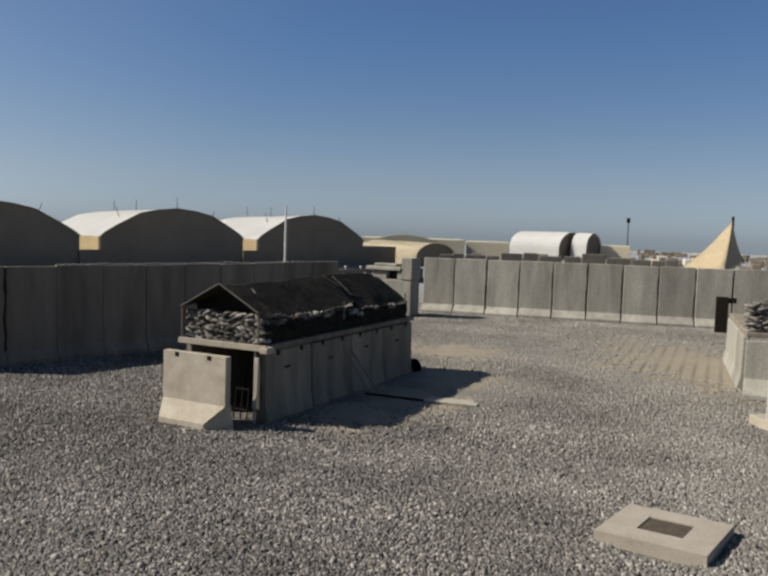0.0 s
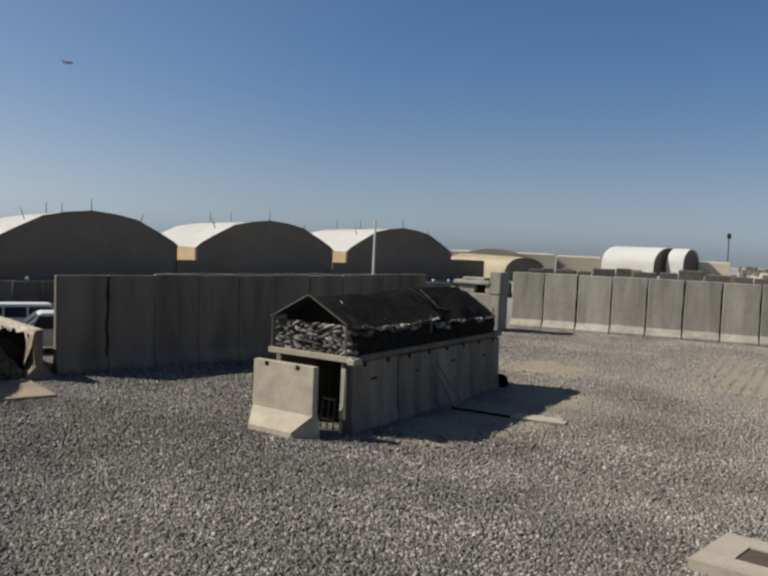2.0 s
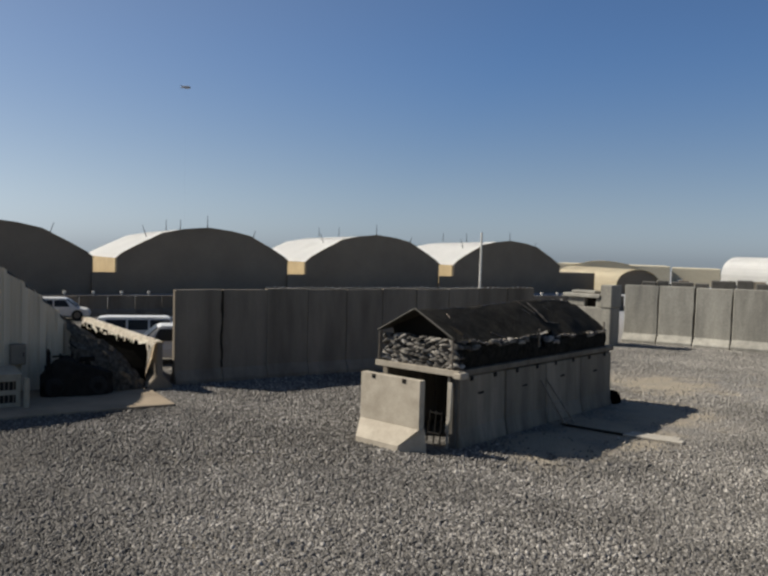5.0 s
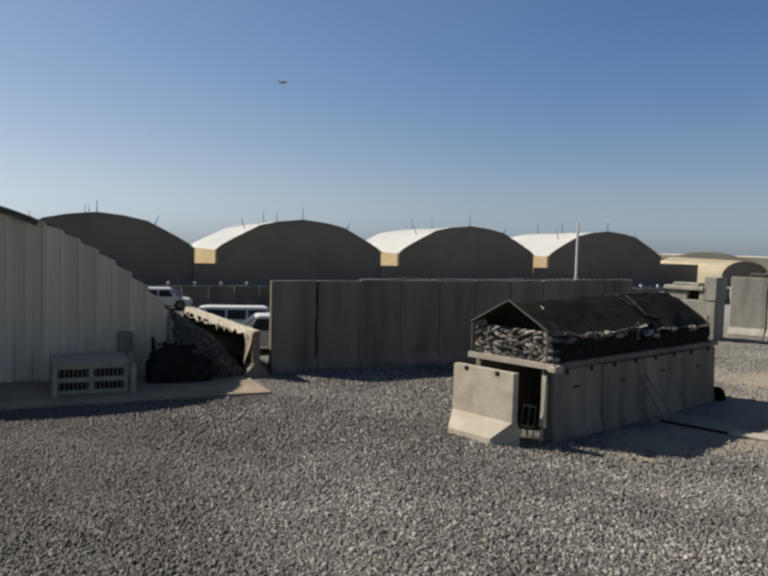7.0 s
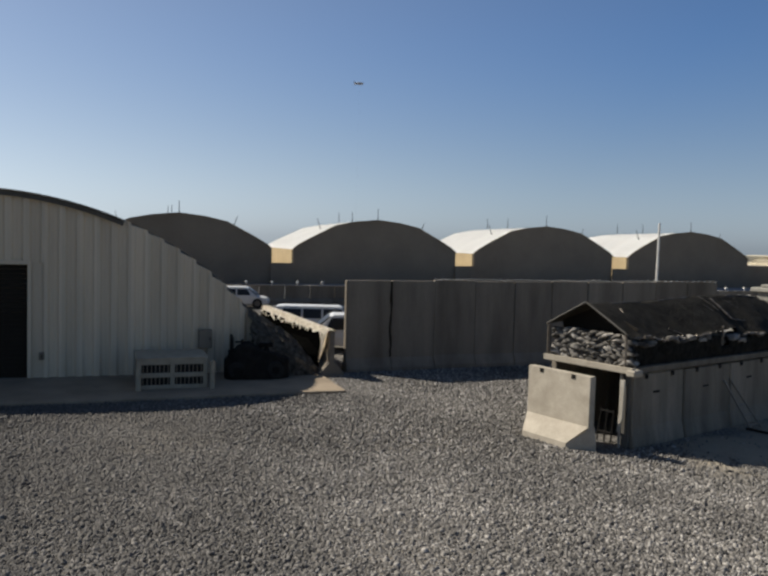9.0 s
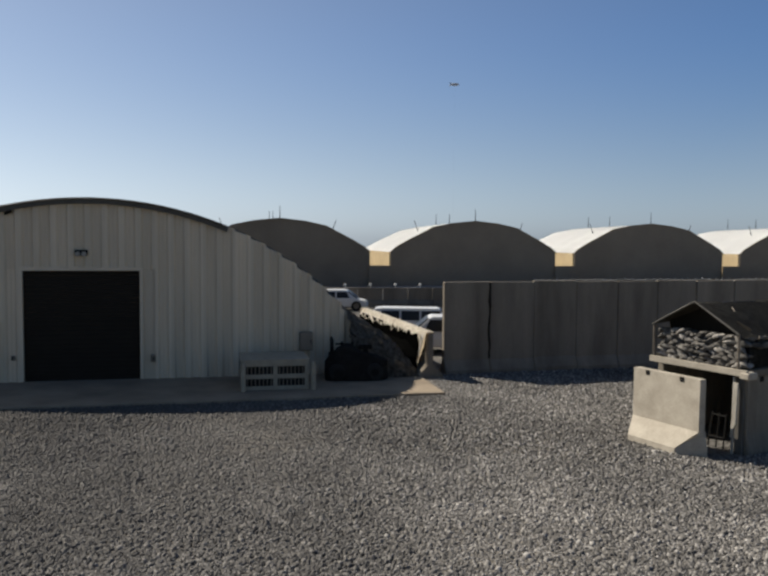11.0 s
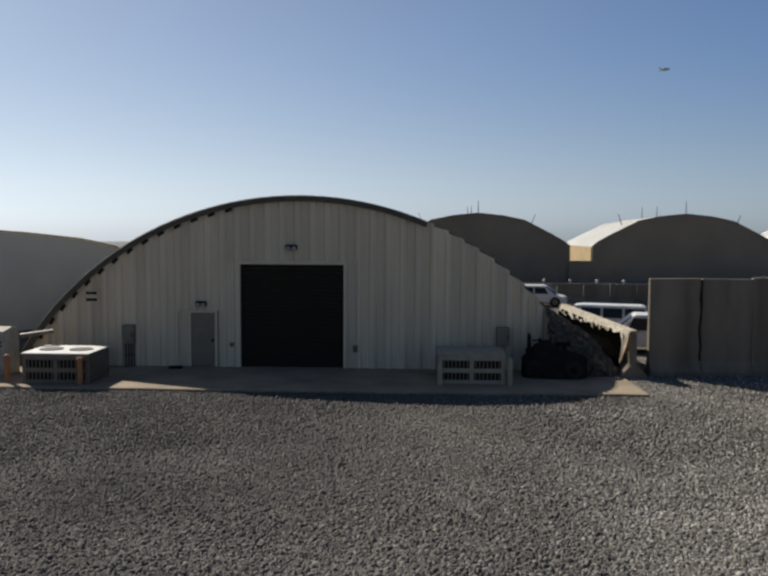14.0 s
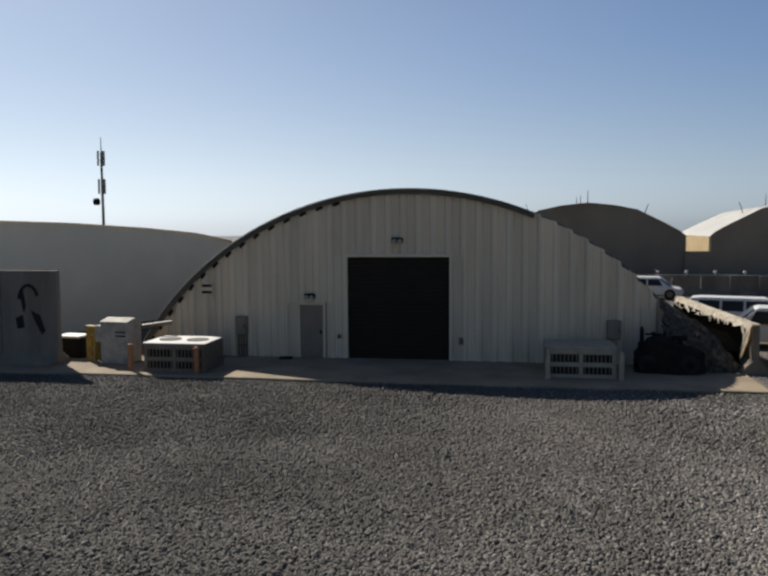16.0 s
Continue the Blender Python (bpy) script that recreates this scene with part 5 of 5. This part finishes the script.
HM = pose(HORG[0], HORG[1], 0, 0, 0, HPHI)     # local x along the fronts to the right, y to the back
SPACE, WIDE = 0.2614 * HD, 0.2340 * HD
EAVE, APEX = 5 - 0.0172 * HD, 5 + 0.0243 * HD


def hangar_profile(grow=0.0):
    h = WIDE / 2 + grow
    dz = APEX - EAVE
    return [(-h, 0), (-h, EAVE), (-h + 0.008 * HD, EAVE + 0.16 * dz), (-h + 0.024 * HD, EAVE + 0.38 * dz), (-h * 0.5, EAVE + 0.81 * dz), (-h * 0.27, EAVE + 0.945 * dz), (0, APEX + grow), (h * 0.27, EAVE + 0.945 * dz), (h * 0.5, EAVE + 0.81 * dz), (h - 0.024 * HD, EAVE + 0.38 * dz), (h - 0.008 * HD, EAVE + 0.16 * dz), (h, EAVE), (h, 0)]


def hangar(k):
    x = 0.3455 * HD + SPACE * k
    ob = thing("fabric_hangar", HM @ pose(x, 0, 0), "white-roofed fabric hangar with a dark shaded front", "hangar", "hangar row")
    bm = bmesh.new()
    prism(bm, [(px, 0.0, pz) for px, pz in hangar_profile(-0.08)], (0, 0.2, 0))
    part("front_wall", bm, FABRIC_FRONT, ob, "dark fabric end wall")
    bm = bmesh.new()
    outer, inner = hangar_profile(0.08), hangar_profile(-0.1)
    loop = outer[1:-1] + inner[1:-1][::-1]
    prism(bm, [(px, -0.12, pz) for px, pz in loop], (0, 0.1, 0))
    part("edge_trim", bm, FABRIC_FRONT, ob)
    bm = bmesh.new()
    L = 15.5
    pts = hangar_profile(0.0)[1:-1]
    bays = 9
    rows = [[bm.verts.new((px, L * i / bays, pz - (0.08 if i % 2 else 0) - 0.3 * i / bays * (pz - EAVE) / (APEX - EAVE))) for px, pz in pts] for i in range(bays + 1)]
    for a, c in zip(rows, rows[1:]):
        for i in range(len(pts) - 1):
            bm.faces.new((a[i], c[i], c[i + 1], a[i + 1]))
    bmesh.ops.solidify(bm, geom=bm.faces[:], thickness=0.06)
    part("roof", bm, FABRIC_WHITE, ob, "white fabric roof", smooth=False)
    for s in (-1, 1):
        h = WIDE / 2
        bm = bmesh.new()
        box(bm, s * h - 0.05, s * h + 0.05, 0.2, L, 0, EAVE - 0.02)
        part("side_wall", bm, BEIGE_WALL, ob, "beige side wall")
    bm = bmesh.new()
    prism(bm, [(px, L - 0.2, min(pz, EAVE) + max(0, pz - EAVE) * 0.86) for px, pz in hangar_profile(-0.08)], (0, 0.15, 0))
    part("rear_wall", bm, FABRIC_WHITE, ob)
    for y, px, h, lean in ((0.1, 0, 1.3, 0), (1.5, 0.3 * WIDE, 0.9, 0.4), (3, -0.3 * WIDE, 1.0, -0.4), (9.5, 0.0, 1.1, 0), (15.2, 0.0, 1.2, 0)):
        bm = bmesh.new()
        zz = APEX if px == 0 else EAVE + 0.72 * (APEX - EAVE)
        tube(bm, (px, y, zz - 0.15), (px + lean, y, zz + h), 0.05, 6, 0.025)
        part("lightning_rod", bm, DARK_METAL, ob)


for k in (-1, 0, 1, 2):
    hangar(k)
# dark screens low between the hangars
for k in (-1, 0, 1):
    x = 0.3455 * HD + SPACE * (k + 0.5)
    g = (SPACE - WIDE) / 2
    bm = bmesh.new()
    box(bm, -g - 0.14, g + 0.14, -0.3, -0.16, 0, 2.2)
    solid("gap_fence", bm, FABRIC_FRONT, HM @ pose(x, 0, 0), "dark screen fence between hangars", "fence", "gap fences")
bm = bmesh.new()
box(bm, 0, 7.8, 0, 8, 0, 2.85)
bevel(bm, 0.05)
solid("dark_annex", bm, FABRIC_FRONT, HM @ pose(0.3455 * HD + SPACE * 2 + WIDE / 2 + 0.2, 1, 0), "low dark flat-roofed annex beside the hangar", "building")
# slim pole before the last hangar
bm = bmesh.new()
tube(bm, (0, 0, 0), (0, 0, 6.6), 0.1, 8, 0.07)
solid("flag_pole", bm, WHITE_UNIT, pose(*polar(8.1, 56)), "slim pale metal pole standing behind the blast wall", "pole")


# ---- parked vehicles ----
def vehicle(m, L, W, Hh, label, van=False, bonnet=0.27):
    ob = thing("parked_car", m, label, "car", "parked vehicles")
    hood = bonnet * L if not van else 0.12 * L
    zb = Hh * 0.56
    prof = [(-L / 2, 0.3), (-L / 2, zb), (-L / 2 + 0.15, zb + 0.05), (-L / 2 + (0.35 if not van else 0.15), Hh - 0.05), (-L / 2 + 0.6, Hh), (L / 2 - hood - 0.75, Hh), (L / 2 - hood, zb + 0.02),
            (L / 2 - 0.15, zb - 0.1), (L / 2, zb - 0.3), (L / 2, 0.3)]
    bm = bmesh.new()
    prism(bm, [(x, -W / 2, z) for x, z in prof], (0, W, 0))
    for v in bm.verts:
        if v.co.z > zb + 0.06:
            v.co.y *= 0.86
    bevel(bm, 0.05, 2)
    part("body", bm, WHITE_PAINT, ob, "white painted body")
    for s in (-1, 1):
        n = 3
        x0, x1 = -L / 2 + 0.5, L / 2 - hood - 0.65
        for i in range(n):
            a, c = x0 + (x1 - x0) * i / n + 0.05, x0 + (x1 - x0) * (i + 1) / n - 0.05
            bm = bmesh.new()
            prism(bm, [(a, s * W * 0.494, zb + 0.1), (c + (0.25 if i == n - 1 else 0), s * W * 0.494, zb + 0.1), (c, s * W * 0.443, Hh - 0.12), (a, s * W * 0.443, Hh - 0.12)], (0, s * 0.015, 0))
            part("side_window", bm, GLASS, ob)
    bm = bmesh.new()
    prism(bm, [(L / 2 - hood - 0.02, -W * 0.42, zb + 0.09), (L / 2 - hood - 0.02, W * 0.42, zb + 0.09), (L / 2 - hood - 0.66, W * 0.39, Hh - 0.08), (L / 2 - hood - 0.66, -W * 0.39, Hh - 0.08)], (0.035, 0, 0.03))
    part("windscreen", bm, GLASS, ob)
    for x in (-L * 0.3, L * 0.32):
        for s in (-1, 1):
            bm = bmesh.new()
            tube(bm, (x, s * (W / 2 - 0.2), 0.36), (x, s * (W / 2 + 0.02), 0.36), 0.36, 18)
            bevel(bm, 0.03)
            w = part("wheel", bm, RUBBER, ob)
            bm = bmesh.new()
            tube(bm, (x, s * (W / 2 - 0.1), 0.36), (x, s * (W / 2 + 0.035), 0.36), 0.2, 14)
            part("rim", bm, GREY_METAL, w)


vehicle(pose(*polar(37.95, 54.5), 0, 0, 33), 4.2, 1.8, 1.43, "white car parked before the low barrier", bonnet=0.18)
vehicle(pose(*polar(32.05, 39.2), 0, 0, 31), 4.7, 1.5, 1.56, "white long-roofed car parked behind the blast wall", van=True)
vehicle(pose(*polar(30.75, 34.6), 0, 0, 214), 4.3, 1.8, 1.62, "white car with a broad windscreen behind the wall")


# ---- distant buildings ----
def vault(name, m, L, W, h0, h1, mat, end_mat, label):
    ob = thing(name, m, label, "building")
    n = 16
    pts = [(-W / 2, 0)] + [(-W / 2 * math.cos(math.pi * i / n), h0 + (h1 - h0) * math.sin(math.pi * i / n)) for i in range(n + 1)] + [(W / 2, 0)]
    bm = bmesh.new()
    rows = [[bm.verts.new((x, y, z)) for x, z in pts] for y in (0, L)]
    for i in range(len(pts) - 1):
        bm.faces.new((rows[0][i], rows[1][i], rows[1][i + 1], rows[0][i + 1]))
    bmesh.ops.solidify(bm, geom=bm.faces[:], thickness=0.1)
    part("roof", bm, mat, ob)
    for y in (0.3, L - 0.6):
        bm = bmesh.new()
        prism(bm, [(x * 0.98, y, z * 0.985) for x, z in pts], (0, 0.2, 0))
        part("end_wall", bm, end_mat, ob)
    return ob


def block(name, az0, az1, d, h, depth, mat, label, turn=0, category="building"):
    p, q = polar(az0, d), polar(az1, d)
    w = math.dist(p[:2], q[:2])
    bm = bmesh.new()
    box(bm, 0, w, 0, depth, 0, h)
    bevel(bm, 0.08)
    return solid(name, bm, mat, pose(p[0], p[1], 0, 0, 0, heading(p, q) + turn), label, category)


vault("vaulted_store", pose(*polar(-2.95, 118), 0, 0, 22), 26, 6.6, 1.3, 3.6, SANDY_BUILDING, FABRIC_FRONT, "sand-coloured vaulted storehouse with a dark end")
block("flat_store", 2.6, -5.0, 160, 3.9, 20, SANDY_BUILDING, "long sand-coloured flat-roofed storehouse")
vault("low_vault", pose(*polar(-0.6, 158), 0, 0, 0), 18, 13, 2.5, 4.6, SANDY_BUILDING, SANDY_BUILDING, "sand-coloured low vaulted roof")
block("flat_store", -5.1, -8.2, 170, 3.6, 15, SANDY_BUILDING, "low sand-coloured flat-roofed storehouse")
vault("white_dome", pose(*polar(-12.7, 185), 0, 0, 40), 14.8, 10.2, 2.3, 6.3, FABRIC_WHITE, FABRIC_FRONT, "white fabric vault shelter with a dark open end")
vault("white_dome", pose(*polar(-14.15, 183), 0, 0, 42), 4.2, 6.0, 2.5, 6.2, FABRIC_WHITE, FABRIC_FRONT, "small white fabric vault shelter with a dark open end")
block("flat_store", -14.6, -16.6, 185, 3.5, 14, SANDY_BUILDING, "low sand-coloured flat-roofed storehouse")
far_rnd = random.Random(4)
row_az = -3.2
while row_az > -19.5:
    wide = far_rnd.uniform(0.7, 1.7)
    block("container", row_az, row_az - wide, 108, far_rnd.uniform(2.1, 2.75) + (0.25 if -15 < row_az < -9 else 0), 2.5, FLASHING, "dark steel container standing behind the far wall", far_rnd.uniform(-3, 3), "container")
    row_az -= wide + far_rnd.uniform(0.02, 0.18)
for i in range(170):
    az = far_rnd.uniform(-31, -2) if i < 75 else far_rnd.uniform(-31, -14)
    d = far_rnd.uniform(130, 290)
    h = far_rnd.uniform(0.5, 1.8)
    block("container", az, az - far_rnd.uniform(0.15, 0.8), d, h, 3, far_rnd.choice([FABRIC_FRONT, FABRIC_FRONT, CONCRETE_SHADED, CONCRETE_SHADED, CONCRETE_SHADED, CONCRETE, CONCRETE, SANDY_BUILDING, WHITE_UNIT]), "distant low container in the supply yard", far_rnd.uniform(-8, 8), "container")
bm = bmesh.new()
tube(bm, (0, 0, 0), (0, 0, 10.0), 0.12, 6)
box(bm, -0.35, 0.35, -0.3, 0.3, 9.2, 10.4)
solid("light_mast", bm, DARK_METAL, pose(*polar(-16.4, 205)), "thin dark mast with a lamp head", "mast")

# tan shade sail with its pole
sail = thing("shade_sail", pose(0, 0, 0), "tan canvas shade sail drawn up to a pole", "awning")
pk = Vector(polar(-23.05, 75, 5 + 75 * math.tan(radians(1.45))))
corners = [Vector(polar(-19.0, 72, 1.8)), Vector(polar(-22.6, 66, 2.4)), Vector(polar(-23.9, 74, 3.6)), Vector(polar(-23.2, 84, 2.2))]
for a, c in zip(corners, corners[1:]):
    bm = bmesh.new()
    n = 8
    g = []
    for i in range(n + 1):
        row = []
        for k in range(n + 1):
            e = a.lerp(c, k / n)
            p = e.lerp(pk, i / n)
            p.z -= 0.9 * math.sin(math.pi * i / n) * 0.6
            row.append(bm.verts.new(p))
        g.append(row)
    for i in range(n):
        for k in range(n):
            bm.faces.new((g[i][k], g[i][k + 1], g[i + 1][k + 1], g[i + 1][k]))
    bmesh.ops.remove_doubles(bm, verts=bm.verts, dist=0.001)
    bmesh.ops.solidify(bm, geom=bm.faces[:], thickness=0.03)
    part("canvas_panel", bm, SAND_CLOTH, sail, smooth=True)
bm = bmesh.new()
tube(bm, (pk.x + 0.05, pk.y, 0), (pk.x + 0.05, pk.y, pk.z + 0.4), 0.12)
part("pole", bm, DARK_METAL, sail)

# tethered balloon high over the plain
bl = Vector(polar(29.6, 900, 5 + 900 * math.tan(radians(11.02))))
bm = bmesh.new()
bmesh.ops.create_uvsphere(bm, u_segments=20, v_segments=12, radius=1)
bmesh.ops.transform(bm, matrix=Matrix.Diagonal((5.0, 1.7, 1.6, 1)), verts=bm.verts)
for v in bm.verts:
    if v.co.x < -1:
        v.co.y *= 1 + 0.12 * (v.co.x + 1)
aero = solid("tethered_balloon", bm, HULL, pose(bl.x, bl.y, bl.z, 0, 0, 30), "grey tethered surveillance balloon in the sky", "balloon", smooth=True)
bm = bmesh.new()
tube(bm, (0, 0, -1.5), (0, 0, -bl.z), 0.012, 5)
part("tether", bm, DARK_METAL, aero)
for w in (90, 210, 330):
    bm = bmesh.new()
    prism(bm, [(-3.2, 0, 0.6), (-5.6, 0, 2.4), (-6.4, 0, 2.4), (-5.0, 0, 0.3)], (0, 0.2, 0))
    bmesh.ops.transform(bm, matrix=pose(0, 0, 0, w - 90), verts=bm.verts)
    part("tail_fin", bm, HULL, aero)


# ---- loose gravel over the yard ----
def gravel(n, near, far, az0, az1, size0, size1, seed):
    rng = np.random.default_rng(seed)
    r = np.sqrt(rng.uniform(near ** 2, far ** 2, n * 2))
    a = np.radians(rng.uniform(az0, az1, n * 2))
    x, y = -np.sin(a) * r, np.cos(a) * r
    # keep off the apron, the shelters and the cover
    off = (-0.736) * x + 0.677 * y
    keep = (off < 23.75) | (0.68 * (x + 24.5) + 0.733 * (y - 14.44) > 13.6)
    ux, uy = x + 3.35, y - 19.55
    lx, ly = ux * 0.9026 - uy * 0.4305, ux * 0.4305 + uy * 0.9026
    keep &= ~((lx > -2.85) & (lx < 0.2) & (ly > -0.9) & (ly < 9.4))
    cx, cy = x - 4.6, y - 12.68
    keep &= ~(np.hypot(cx, cy) < 0.95)
    for px, py, rx, ry in BARE:
        keep &= ((x - px) / rx) ** 2 + ((y - py) / ry) ** 2 > rng.uniform(0.1, 3.0, n * 2)
    x, y = x[keep][:n], y[keep][:n]
    n = len(x)
    base = np.array([(-1, -1, -0.7), (1, -1, -0.7), (1, 1, -0.7), (-1, 1, -0.7), (-0.7, -0.55, 0.8), (0.7, -0.7, 0.75), (0.6, 0.7, 0.85), (-0.65, 0.6, 0.7)]) * 0.5
    size = rng.uniform(size0, size1, n) * (1 + (rng.random(n) > 0.93) * 0.5)
    v = base[None] * (1 + rng.uniform(-0.35, 0.35, (n, 8, 3))) * size[:, None, None]
    v *= rng.uniform(0.65, 1.3, (n, 1, 3))
    w = rng.uniform(0, 2 * np.pi, n)
    t = rng.uniform(-0.6, 0.6, n)
    ca, sa, ct, st = np.cos(w)[:, None], np.sin(w)[:, None], np.cos(t)[:, None], np.sin(t)[:, None]
    X, Y, Z = v[..., 0], v[..., 1], v[..., 2]
    Y, Z = Y * ct - Z * st, Y * st + Z * ct
    X, Y = X * ca - Y * sa, X * sa + Y * ca
    v = np.stack([X + x[:, None], Y + y[:, None], Z + size[:, None] * 0.25 + 0.01], -1).reshape(-1, 3)
    quads = np.array([(4, 5, 6, 7), (0, 1, 5, 4), (1, 2, 6, 5), (2, 3, 7, 6), (3, 0, 4, 7)])
    q = (quads[None] + np.arange(n)[:, None, None] * 8).reshape(-1)
    me = bpy.data.meshes.new("loose_gravel")
    me.vertices.add(len(v))
    me.vertices.foreach_set("co", v.astype(np.float32).ravel())
    me.loops.add(len(q))
    me.loops.foreach_set("vertex_index", q.astype(np.int32))
    me.polygons.add(len(q) // 4)
    me.polygons.foreach_set("loop_start", np.arange(0, len(q), 4, dtype=np.int32))
    me.update(calc_edges=True)
    me.materials.append(STONE)
    tagged(new("loose_gravel", me), "loose grey crushed stones covering the yard", "gravel", kind="stuff")


gravel(160000, 10.0, 18.0, -30, 90, 0.026, 0.058, 1)
gravel(60000, 30.0, 49.0, -28, 21, 0.03, 0.055, 3)
gravel(110000, 18.0, 31.0, -30, 90, 0.028, 0.054, 2)
